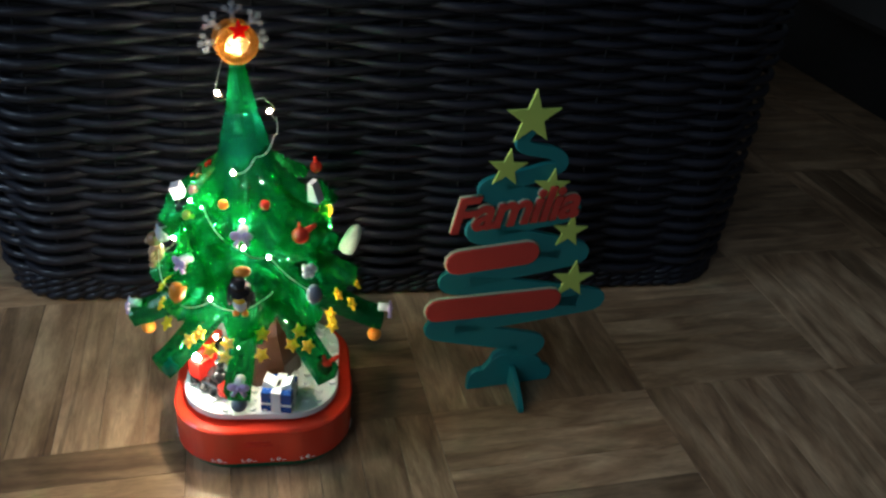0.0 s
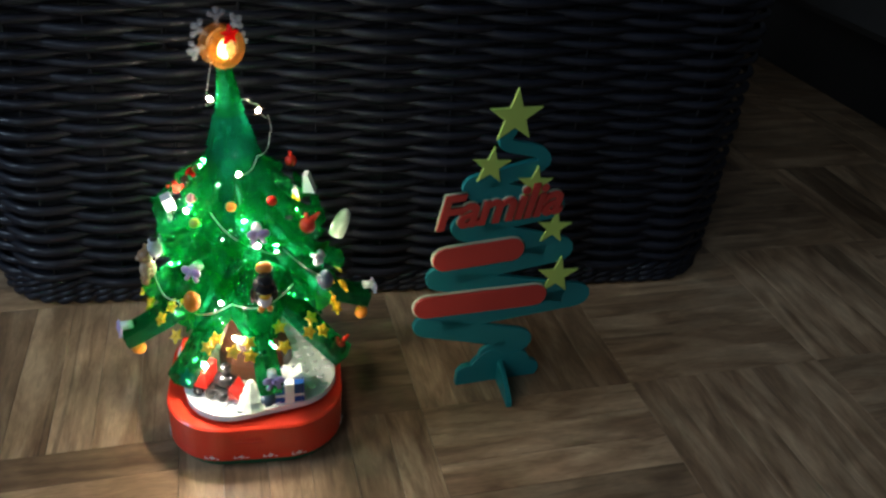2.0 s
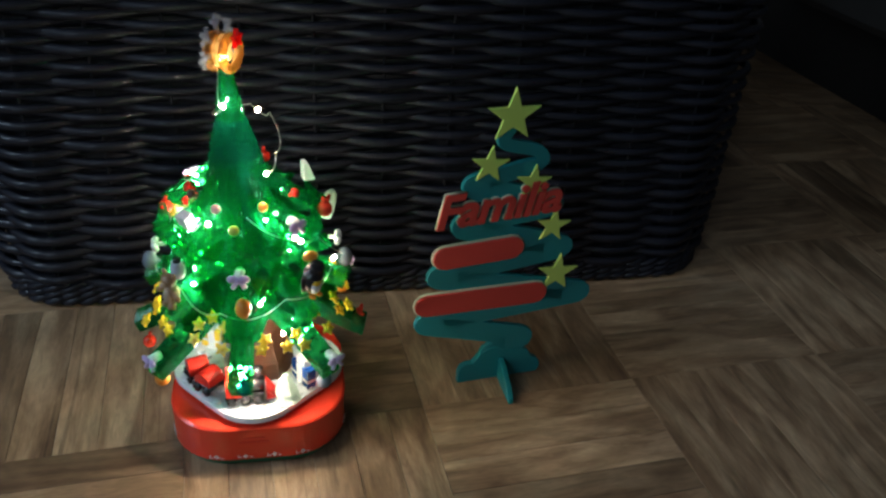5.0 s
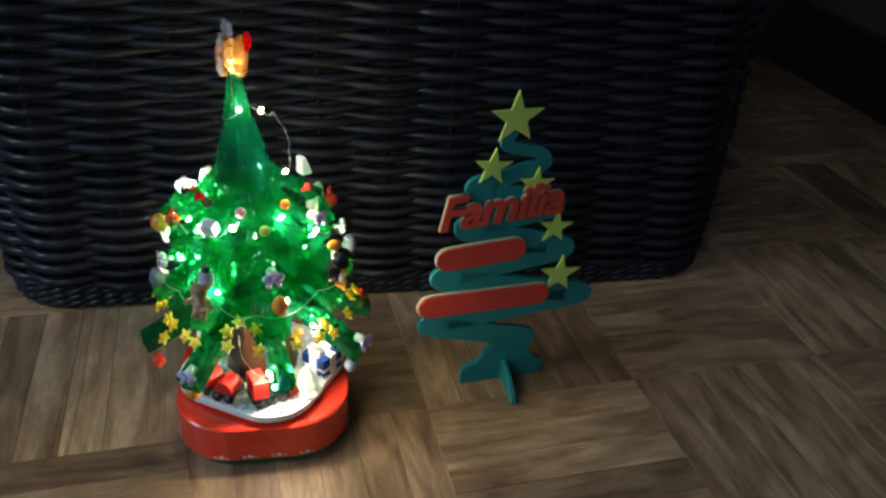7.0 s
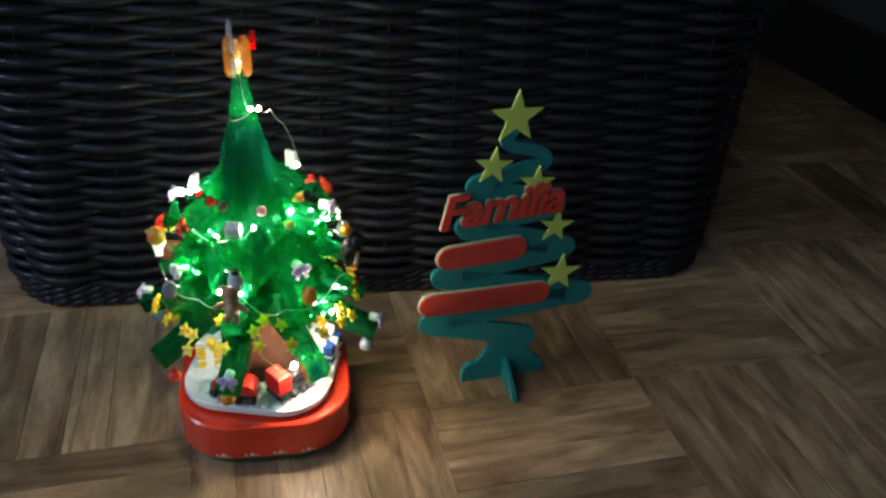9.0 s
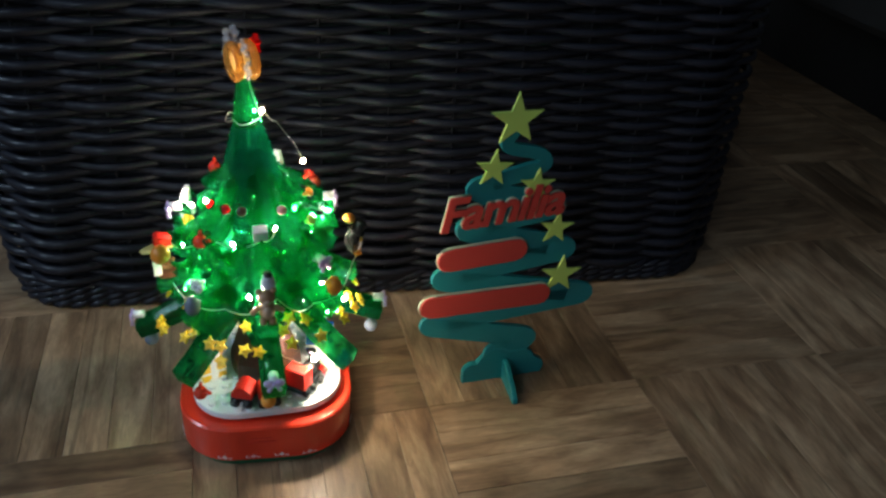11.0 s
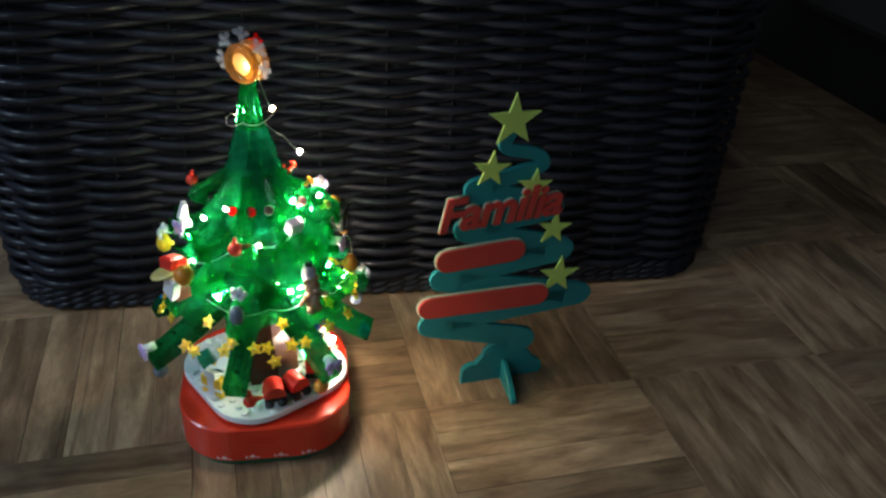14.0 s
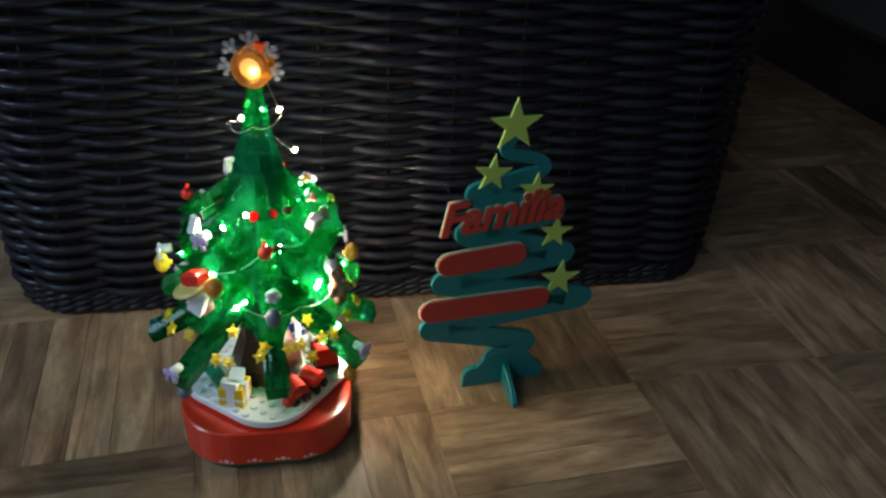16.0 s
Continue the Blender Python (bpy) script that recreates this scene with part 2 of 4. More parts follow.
def slab(bm, outline, z0, z1, mat=0, bevel=0.0005, m=None):
    """A flat outline of (x, y) raised from z0 to z1, with bevelled upper and lower edges."""
    n = len(outline)
    area = sum(outline[i][0] * outline[(i + 1) % n][1] - outline[(i + 1) % n][0] * outline[i][1] for i in range(n))
    pts = [Vector((x, y)) for x, y in (outline if area > 0 else outline[::-1])]
    def inset(d):
        out = []
        for i in range(n):
            a, c = (pts[i] - pts[i - 1]).normalized(), (pts[(i + 1) % n] - pts[i]).normalized()
            t = Vector((-(a.y + c.y), a.x + c.x))
            t = t.normalized() if t.length > 1e-6 else Vector((-a.y, a.x))
            out.append(pts[i] + t * d)
        return out
    small = inset(bevel)
    verts = [(p.x, p.y, z0) for p in small] + [(p.x, p.y, z0 + bevel) for p in pts] + [(p.x, p.y, z1 - bevel) for p in pts] + [(p.x, p.y, z1) for p in small]
    faces = [tuple(range(n - 1, -1, -1)), tuple(range(3 * n, 4 * n))]
    for k in range(3):
        faces += [(k * n + i, k * n + (i + 1) % n, k * n + n + (i + 1) % n, k * n + n + i) for i in range(n)]
    put(bm, verts, faces, mat, False, m)


def round_square(half, r, n=10, hx=None):
    """The outline of a square with rounded corners."""
    out, hx = [], hx or half
    for k, (sx, sy) in enumerate(((1, 1), (-1, 1), (-1, -1), (1, -1))):
        for j in range(n):
            a = math.pi / 2 * (k + j / (n - 1))
            out.append((sx * (hx - r) + r * math.cos(a), sy * (half - r) + r * math.sin(a)))
    return out


def star_outline(r, inner=0.45, turn=90):
    return [((r if i % 2 == 0 else r * inner) * math.cos(radians(turn + 36 * i)), (r if i % 2 == 0 else r * inner) * math.sin(radians(turn + 36 * i))) for i in range(10)]


def polar(phi, r, z):
    return (r * math.cos(radians(phi)), r * math.sin(radians(phi)), z)


# ---- the room ----
def room():
    """Walls, ceiling and slab round the corner of the room; the west wall has a window."""
    x0, x1, y0, y1, h, w = -1.5, 1.9, -2.4, 1.5, 2.5, 0.12
    bm = bmesh.new()
    box(bm, ((x0 + x1) / 2, (y0 + y1) / 2, -0.06), (x1 - x0 + 0.6, y1 - y0 + 0.6, 0.10), 0, 0.001)
    floor = tagged(part("floor", bm, JOINT), "oak mosaic parquet floor in basket-weave blocks", "floor", "", "structure")
    for name, c, size in (("wall_north", ((x0 + x1) / 2, y1 + w / 2, h / 2), (x1 - x0 + 2 * w, w, h)),
                          ("wall_east", (x1 + w / 2, (y0 + y1) / 2, h / 2), (w, y1 - y0, h))):
        bm = bmesh.new()
        box(bm, (c[0], c[1], c[2] - 0.005), size, 0, 0.001)
        tagged(part(name, bm, PLASTER), "plain grey painted wall", "wall", "", "structure")
    # walls with a window opening: centre of the opening along the wall, its width, sill and head
    def pierced(name, along_x, fixed, lo, hi, mid, wide, sill, head):
        bm = bmesh.new()
        a, b = mid - wide / 2, mid + wide / 2
        for p, q, z0, z1 in ((lo, a, 0, h), (b, hi, 0, h), (a, b, 0, sill), (a, b, head, h)):
            c, d = (p + q) / 2, q - p
            box(bm, (c, fixed, (z0 + z1) / 2) if along_x else (fixed, c, (z0 + z1) / 2), (d, w, z1 - z0) if along_x else (w, d, z1 - z0), 0, 0.001)
        tagged(part(name, bm, PLASTER), "grey painted wall with a window opening", "wall", "", "structure")
    pierced("wall_west", False, x0 - w / 2, y0, y1, -0.55, 0.60, 0.75, 1.45)
    pierced("wall_south", True, y0 - w / 2, x0 - w, x1 + w, -0.95, 0.75, 0.95, 1.95)
    bm = bmesh.new()
    box(bm, ((x0 + x1) / 2, (y0 + y1) / 2, h + 0.05), (x1 - x0 + 2 * w, y1 - y0 + 2 * w, 0.1), 0, 0.001)
    tagged(part("ceiling", bm, PLASTER), "plain grey ceiling", "ceiling", "", "structure")
    return floor


floor = room()


# ---- the wicker basket ----
def basket():
    top = tagged(new("wicker_basket"), "black lacquered woven wicker basket standing on the parquet", "basket")
    top.matrix_basis = pose(-0.2246, 0.0932, 0, 0, 0, 11.34)
    length, depth, high, pitch, stake, rc = 0.597, 0.36, 0.40, 0.0059, 0.052, 0.050
    # the way round the front and the two sides, as (x, y, outward x, outward y)
    def way(s):
        side = depth - rc
        arc = rc * math.pi / 2
        if s < side:
            return 0, depth - s, -1, 0
        s -= side
        if s < arc:
            a = s / rc
            return rc - rc * math.cos(a), rc - rc * math.sin(a), -math.cos(a), -math.sin(a)
        s -= arc
        if s < length - 2 * rc:
            return rc + s, 0, 0, -1
        s -= length - 2 * rc
        if s < arc:
            a = s / rc
            return length - rc + rc * math.sin(a), rc - rc * math.cos(a), math.sin(a), -math.cos(a)
        s -= arc
        return length, rc + s, 1, 0
    total = 2 * (depth - rc) + math.pi * rc + length - 2 * rc
    rnd = random.Random(5)
    bm = bmesh.new()
    slab(bm, [(x + length / 2, y + depth / 2) for x, y in round_square(depth / 2 - 0.006, rc, 6, length / 2 - 0.006)], 0.004, high, 0, 0.002)
    part("inner_wall", bm, WICKER_DARK, top)
    count = int(total / stake)
    for i in range(count + 1):
        x, y, nx, ny = way(min(total, (i + 0.5) * total / (count + 1)))
        bm = bmesh.new()
        tube(bm, [(x - nx * 0.0015, y - ny * 0.0015, 0.004 + high * j / 10) for j in range(11)], 0.0012, 6, 0, 1, (0, 1, 0))
        part("stake", bm, WICKER_DARK, top)
    step = total / (count + 1)
    rows = int((high - 0.022) / pitch)
    for k in range(rows):
        z = 0.022 + k * pitch
        bm = bmesh.new()
        pts, seg = [], 150
        wob = [rnd.uniform(-1, 1) for _ in range(20)]
        thick = 0.0037 * rnd.uniform(0.80, 1.15)
        for i in range(seg + 1):
            s = total * i / seg
            x, y, nx, ny = way(min(s, total - 1e-4))
            q = s / total * 18
            j, f = int(q), q - int(q)
            w = wob[j] * (1 - f) + wob[j + 1] * f
            out = 0.0014 + 0.0062 * math.cos(math.pi * (s / step - 0.5) + math.pi * k) + 0.0006 * w
            flare = 0.012 * (z / high) * (nx if abs(nx) > 0.5 else 0)
            pts.append((x + nx * out + flare, y + ny * out, z + 0.0015 * w))
        tube(bm, pts, thick, 6, 0, 0.85)
        part("strand", bm, WICKER, top)
    for z, r in ((0.0058, 0.0062), (0.0118, 0.0058), (0.0175, 0.0055)):
        for phase in (0, 1):
            bm = bmesh.new()
            pts = []
            for i in range(420):
                s = total * i / 419
                x, y, nx, ny = way(min(s, total - 1e-4))
                a = s / 0.0135 * math.pi + phase * math.pi
                o = 0.0025 + 0.0022 * math.cos(a)
                pts.append((x + nx * o, y + ny * o, z + 0.0022 * math.sin(a)))
            tube(bm, pts, r * 0.50, 6)
            part("braided_edge", bm, WICKER, top)
    return top


basket()


# ---- the sofa ----
def sofa():
    top = tagged(new("sofa"), "dark grey upholstered sofa on a recessed black block for the shade beneath", "sofa")
    top.matrix_basis = pose(0.617, 0.834, 0, 0, 0, -73.2)
    # solid black block in place of the shaded gap between seat and floor
    bm = bmesh.new()
    box(bm, (0.25, 0.42, 0.06), (1.2, 0.80, 0.12), 0, 0.003)
    part("under_sofa_dark", bm, UNDER_DARK, top)
    bm = bmesh.new()
    box(bm, (0.25, 0.40, 0.215), (1.3, 0.90, 0.19), 0, 0.012)
    part("seat_frame", bm, FABRIC, top)
    bm = bmesh.new()
    tube(bm, [(-0.4 + 0.1 * i, -0.052, 0.20) for i in range(14)], 0.005, 6)
    part("piping", bm, FABRIC, top)
    for i in range(2):
        bm = bmesh.new()
        box(bm, (-0.07 + 0.64 * i, 0.38, 0.375), (0.63, 0.86, 0.125), 0, 0.03)
        part("seat_cushion", bm, FABRIC, top)
    bm = bmesh.new()
    box(bm, (0.25, 0.76, 0.56), (1.3, 0.18, 0.5), 0, 0.03)
    part("backrest", bm, FABRIC, top)


sofa()


# ---- the music box ----
def music_box():
    top = tagged(new("music_box_base"), "glossy red rounded-square music box base with green foot", "music box")
    top.matrix_basis = pose(0, 0, 0, 0, 0, 11)
    bm = bmesh.new()
    slab(bm, round_square(0.0535, 0.036), 0.0, 0.0052, 0, 0.0008)
    part("foot_plate", bm, DARKGREEN, top, "dark green foot plate")
    bm = bmesh.new()
    slab(bm, round_square(0.0560, 0.037, 14), 0.0052, 0.0325, 0, 0.0012)
    part("body", bm, RED, top)
    bm = bmesh.new()
    lathe(bm, [(0.030, 0.0325), (0.030, 0.0350)], 32)
    part("turntable_bearing", bm, BRICKRED, top)
    # printed white snow motifs along the lower edge, and a worn relief mark on the front
    def motif(m):
        bm = bmesh.new()
        for a in range(4):
            box(bm, (0.0013 * math.cos(a * 1.571), 0, 0.0013 * math.sin(a * 1.571)), (0.0013, 0.0003, 0.0013), 0, 0.0001)
        box(bm, (0.0042, 0, -0.0012), (0.0030, 0.0003, 0.0005), 0, 0.0001)
        box(bm, (-0.0042, 0, -0.0012), (0.0030, 0.0003, 0.0005), 0, 0.0001)
        box(bm, (-0.0052, 0, 0.0002), (0.0006, 0.0003, 0.0024), 0, 0.0001)
        part("snow_motif", bm, WHITE, top, "small white printed snow motif", m)
    for side in range(4):
        for x in (-0.027, -0.009, 0.009, 0.027):
            y = -0.0561 if abs(x) < 0.02 else -0.0561 + 0.037 - math.sqrt(0.037 ** 2 - (abs(x) - 0.019) ** 2)
            tilt = 0 if abs(x) < 0.02 else math.degrees(math.asin((x - math.copysign(0.019, x)) / 0.037))
            motif(pose(0, 0, 0, 0, 0, 90 * side) @ pose(x, y, 0.0090, 0, 0, tilt) @ Matrix.Diagonal((0.8, 1, 0.75, 1)))
    bm = bmesh.new()
    for i in range(2):
        box(bm, (0, 0, 0.003 * i), (0.018 - 0.004 * i, 0.0004, 0.0012), 0, 0.0001)
    part("relief_mark", bm, BRICKRED, top, "faint moulded mark", pose(-0.003, -0.0561, 0.021))


music_box()


# ---- the turning tree ----
LEAN = -0.036
AZIMUTHS = (-170, -128, -86, -45, 4, 50, 98, 145)


def leaning(bm):
    """Leans what stands above the plate, as the stacked pieces do."""
    for v in bm.verts:
        if v.co.z > 0.045:
            v.co.x += LEAN * (v.co.z - 0.045)


def branch(bm, inner, outer, w0, w1, t0, t1, mat=0, ribs=True):
    """A moulded sloping arm in the x-z plane from inner to outer (x, z): ridged lengthwise on top, level towards its blunt tip, with cross steps."""
    (x0, z0), (x1, z1) = inner, outer
    stops = (0.0, 0.30, 0.58, 0.82, 1.0)
    ridge = ((-0.50, -1.0), (-0.36, 0.35), (-0.24, -0.35), (-0.12, 0.75), (0.12, 0.75), (0.24, -0.35), (0.36, 0.35), (0.50, -1.0)) if ribs else ((-0.5, -0.5), (-0.36, 0.4), (0.36, 0.4), (0.5, -0.5))
    def crest(f):
        return z1 + (z0 - z1) * (1 - f) ** 1.22
    n = len(ridge) + 2
    verts = []
    for f in stops:
        x, z = x0 + (x1 - x0) * f, crest(f)
        w, t = w0 + (w1 - w0) * f, t0 + (t1 - t0) * f
        lip = 0.0022 if f == 1.0 else 0.0
        verts += [(x, y * w, z + h * 0.0011) for y, h in ridge] + [(x - lip, 0.40 * w, z - t), (x - lip, -0.40 * w, z - t)]
    faces = [tuple(range(n)), tuple(range(len(verts) - 1, len(verts) - 1 - n, -1))]
    for i in range(len(stops) - 1):
        faces += [(i * n + j, i * n + n + j, i * n + n + (j + 1) % n, i * n + (j + 1) % n) for j in range(n)]
    put(bm, verts, faces, mat)
    if ribs:
        for i in range(1, 7):
            f = i / 7.4 + 0.06
            w = (w0 + (w1 - w0) * f) * 0.22
            box(bm, (x0 + (x1 - x0) * f, 0, crest(f) + 0.0012), (0.0020, w, 0.0014), mat, 0.0003)


def fan(bm, inner, outer, w0, w1, t, mat=0):
    """A thin ridged leaf plate that widens outwards and ends in points."""
    (x0, z0), (x1, z1) = inner, outer
    k = 7
    verts, faces = [], []
    for i in range(4):
        f = i / 3
        for j in range(k):
            g = j / (k - 1) - 0.5
            w = w0 + (w1 - w0) * f
            end = (0.004 if j % 2 else -0.002) if i == 3 else 0
            verts.append((x0 + (x1 - x0) * f + end - abs(g) * 0.008 * f, g * w, z0 + (z1 - z0) * f + (0.0014 if j % 2 else -0.0006) - abs(g) * 0.012 * f))
    m = len(verts)
    verts += [(x, y, z - t) for x, y, z in verts]
    for i in range(3):
        for j in range(k - 1):
            a = i * k + j
            faces += [(a, a + k, a + k + 1, a + 1), (m + a + 1, m + a + k + 1, m + a + k, m + a)]
    rim = list(range(k)) + [i * k + k - 1 for i in range(1, 4)] + [3 * k + j for j in range(k - 2, -1, -1)] + [i * k for i in (2, 1)]
    faces += [(rim[i], rim[(i + 1) % len(rim)], m + rim[(i + 1) % len(rim)], m + rim[i]) for i in range(len(rim))]
    put(bm, verts, faces, mat)


def tree():
    top = tagged(new("toy_christmas_tree"), "lit translucent green toy-brick Christmas tree with small ornaments", "christmas tree")

    def at(phi, r, z, spin=0, pitch=0):
        return pose(*polar(phi, r, z), 0, 0, phi + spin) @ pose(0, 0, 0, 0, pitch, 0)

    # white plate with studs
    bm = bmesh.new()
    slab(bm, round_square(0.0480, 0.030, 12), 0.0352, 0.0400, 0, 0.0005)
    plate = part("plate", bm, WHITE, top, "white studded plate")
    plate.matrix_basis = pose(0, 0, 0, 0, 0, 8)
    bm = bmesh.new()
    lathe(bm, [(0.0024, 0), (0.0024, 0.0015), (0.0022, 0.0017)], 10)
    for f in bm.faces:
        f.smooth = False
    first = None
    for i in range(12):
        for j in range(12):
            x, y = -0.044 + 0.008 * i, -0.044 + 0.008 * j
            cx, cy = max(0, abs(x) - 0.018), max(0, abs(y) - 0.018)
            if math.hypot(cx, cy) > 0.0275 or math.hypot(x, y) < 0.022:
                continue
            if first is None:
                first = part("stud", bm, WHITE, plate, "", pose(x, y, 0.0400))
            else:
                shared("stud", first.data, plate, pose(x, y, 0.0400))

    # trunk of brown slopes and a green core
    bm = bmesh.new()
    lathe(bm, [(0.024, 0.040), (0.023, 0.052), (0.016, 0.072), (0.0145, 0.11)], 8, smooth=False)
    part("trunk", bm, BROWN, top, "dark brown sloped trunk")
    bm = bmesh.new()
    lathe(bm, [(0.0125, 0.098), (0.0125, 0.1965)], 8, smooth=False)
    leaning(bm)
    core = part("core", bm, DEEPGREEN, top, "deep green clear column of stacked bricks")
    for i in range(10):
        bm = bmesh.new()
        lathe(bm, [(0.0125, 0.1000 + 0.0096 * i), (0.0136, 0.1006 + 0.0096 * i), (0.0136, 0.1076 + 0.0096 * i), (0.0125, 0.1082 + 0.0096 * i)], 8, smooth=False)
        leaning(bm)
        part("column_brick", bm, GREEN, core)

    # branches, tier by tier
    rnd = random.Random(3)
    tiers = ((0.011, 0.126, 0.0780, 0.0860, 0.011, 0.0150, 0.020, 0.0100),
             (0.011, 0.152, 0.0615, 0.1165, 0.009, 0.0125, 0.015, 0.0080),
             (0.011, 0.176, 0.0470, 0.1490, 0.008, 0.0115, 0.012, 0.0070),
             (0.011, 0.194, 0.0400, 0.1715, 0.007, 0.0100, 0.010, 0.0060))
    for k, (x0, z0, x1, z1, w0, w1, t0, t1) in enumerate(tiers):
        for i, az in enumerate(AZIMUTHS):
            dr = (-0.005 if i % 2 else 0.0) if k == 0 else (0.0 if i % 2 else -0.0080) if k == 3 else 0.0
            bm = bmesh.new()
            branch(bm, (x0, z0), (x1 + dr, z1 - (0.003 if i % 2 and k == 0 else 0)), w0, w1, t0, t1)
            bm.transform(pose(0, 0, 0, 0, 0, az))
            leaning(bm)
            # bottom tier: its dimmer light is put into a darker green
            part("branch", bm, DIMGREEN if k == 0 else GREEN, top)
            for side in (-1, 1):
                if k == 3:
                    continue
                bm = bmesh.new()
                reach = (0.50, 0.50, 0.50)[k]
                fan(bm, (x0 + 0.006, z0 - 0.006), (x0 + (x1 - x0) * reach, z0 + (z1 - z0) * reach + 0.001), 0.005, 0.013 - 0.002 * k, 0.0014)
                bm.transform(pose(0, 0, 0, 0, 0, az + side * (15 + rnd.uniform(-2, 2))) @ pose(0, 0, 0, side * -14, 0, 0))
                leaning(bm)
                part("leaf_plate", bm, GREEN, top)
        if k == 3:
            for i, az in enumerate(AZIMUTHS):
                bm = bmesh.new()
                branch(bm, (0.0140, 0.196), (0.0245, 0.162), 0.0072, 0.0078, 0.004, 0.004, 0, False)
                bm.transform(pose(0, 0, 0, 0, 0, az + 22))
                leaning(bm)
                part("slope", bm, TEAL if i % 2 else GREEN, top)
    # upright ridge strips between the tiers
    for i, az in enumerate(AZIMUTHS):
        bm = bmesh.new()
        branch(bm, (0.0125, 0.152), (0.0300, 0.098), 0.0070, 0.0072, 0.005, 0.005)
        bm.transform(pose(0, 0, 0, 0, 0, az + 21))
        leaning(bm)
        part("inner_slope", bm, GREEN, top)

    # conical cap with a collar, and a fluted neck
    bm = bmesh.new()
    lathe(bm, [(0.0150, 0.1925), (0.0155, 0.1932), (0.0153, 0.1955), (0.0138, 0.1960), (0.0136, 0.1985), (0.0084, 0.2172), (0.0080, 0.2180)], 10, smooth=False)
    leaning(bm)
    cap = part("cap", bm, TEAL, top, "dark clear green conical cap")
    for i in range(10):
        bm = bmesh.new()
        rod(bm, polar(36 * i, 0.0137, 0.1988), polar(36 * i, 0.0084, 0.2170), 0.0007, 0.0005, 5)
        leaning(bm)
        part("cap_rib", bm, TEAL, cap)
    bm = bmesh.new()
    lathe(bm, [(0.0076, 0.2180), (0.0070, 0.2215), (0.0036, 0.2415), (0.0046, 0.2420), (0.0046, 0.2450)], 10, smooth=False)
    leaning(bm)
    neck = part("neck", bm, GREEN, top)
    for i in range(5):
        bm = bmesh.new()
        rod(bm, polar(72 * i, 0.0076, 0.2185), polar(72 * i, 0.0040, 0.2415), 0.0013, 0.0008, 6)
        leaning(bm)
        part("flute", bm, GREEN, neck)

    # topper: amber ring, clear snowflake arms, red star
    hub = Vector((LEAN * 0.21, 0, 0.2555))
    face = pose(hub.x, hub.y, hub.z, 0, 0, 30)
    bm = bmesh.new()
    n, k, R0, R1 = 28, 8, 0.0086, 0.0027
    for side in (-0.0046, 0.0046):
        verts = [((R0 + R1 * math.cos(2 * math.pi * j / k)) * math.cos(2 * math.pi * i / n), side + 0.9 * R1 * math.sin(2 * math.pi * j / k), (R0 + R1 * math.cos(2 * math.pi * j / k)) * math.sin(2 * math.pi * i / n)) for i in range(n) for j in range(k)]
        put(bm, verts, [(i * k + j, i * k + (j + 1) % k, (i + 1) % n * k + (j + 1) % k, (i + 1) % n * k + j) for i in range(n) for j in range(k)], 0, True)
    ring = part("topper_ring", bm, AMBER, top, "clear amber double ring topper", face)
    bm = bmesh.new()
    for i in range(6):
        ball(bm, (0.0062 * math.cos(i * 1.047 + 0.52), 0, 0.0062 * math.sin(i * 1.047 + 0.52)), (0.0036, 0.0020, 0.0036), 0, 8)
    part("topper_hub", bm, PALECLEAR, ring, "pale yellow clear scalloped hub")
    for a in (90, 38, 142, -8, 188):
        bm = bmesh.new()
        ca, sa = math.cos(radians(a)), math.sin(radians(a))
        rod(bm, (ca * 0.008, 0, sa * 0.008), (ca * 0.0165, 0, sa * 0.0165), 0.0015, 0.0012, 8)
        ball(bm, (ca * 0.0172, 0, sa * 0.0172), (0.0019, 0.0013, 0.0019), 0, 10)
        for b in (-52, 52):
            cb, sb = math.cos(radians(a + b)), math.sin(radians(a + b))
            rod(bm, (ca * 0.0122, 0, sa * 0.0122), (ca * 0.0122 + cb * 0.0046, 0, sa * 0.0122 + sb * 0.0046), 0.0012, 0.0010, 6)
            ball(bm, (ca * 0.0122 + cb * 0.0050, 0, sa * 0.0122 + sb * 0.0050), (0.0017, 0.0012, 0.0017), 0, 10)
        part("snowflake_arm", bm, CLEAR, ring, "clear snowflake arm", pose(0, 0.0030, 0.0015))
    bm = bmesh.new()
    lathe(bm, [(0.0060, -0.0016), (0.0072, -0.0010), (0.0072, 0.0010), (0.0060, 0.0016)], 20, 0, pose(0, 0.0026, 0.0010, 90, 0, 0))
    part("snowflake_core", bm, PALECLEAR, ring, "pale clear centre of the snowflake")
    bm = bmesh.new()
    slab(bm, star_outline(0.0054), 0, 0.003, 0, 0.0005, pose(0, -0.0072, 0.0085, 90, 0, 0))
    part("red_star", bm, REDCLEAR, ring, "small clear red star")
    bm = bmesh.new()
    ball(bm, (0, -0.0005, -0.003), 0.0007, 0, 10)
    part("bulb", bm, LED, ring, "glowing warm white bulb")

    # string of warm lights with its wire
    lights = ((-148, 0.0185, 0.2300), (-14, 0.0100, 0.2195), (-98, 0.0305, 0.1945), (-96, 0.0245, 0.1620), (-156, 0.0370, 0.1660),
              (132, 0.0325, 0.1775), (-86, 0.0450, 0.1575), (-68, 0.0370, 0.1460), (-40, 0.0510, 0.1240), (-116, 0.0440, 0.1180), (-168, 0.0450, 0.1260),
              (-104, 0.0550, 0.1020), (-76, 0.0400, 0.0810), (-133, 0.0475, 0.0695), (111, 0.0370, 0.1700), (163, 0.0335, 0.1545), (104, 0.0445, 0.1420),
              (129, 0.0450, 0.1260), (117, 0.0370, 0.1150), (180, 0.0520, 0.1310), (40, 0.0480, 0.1300))
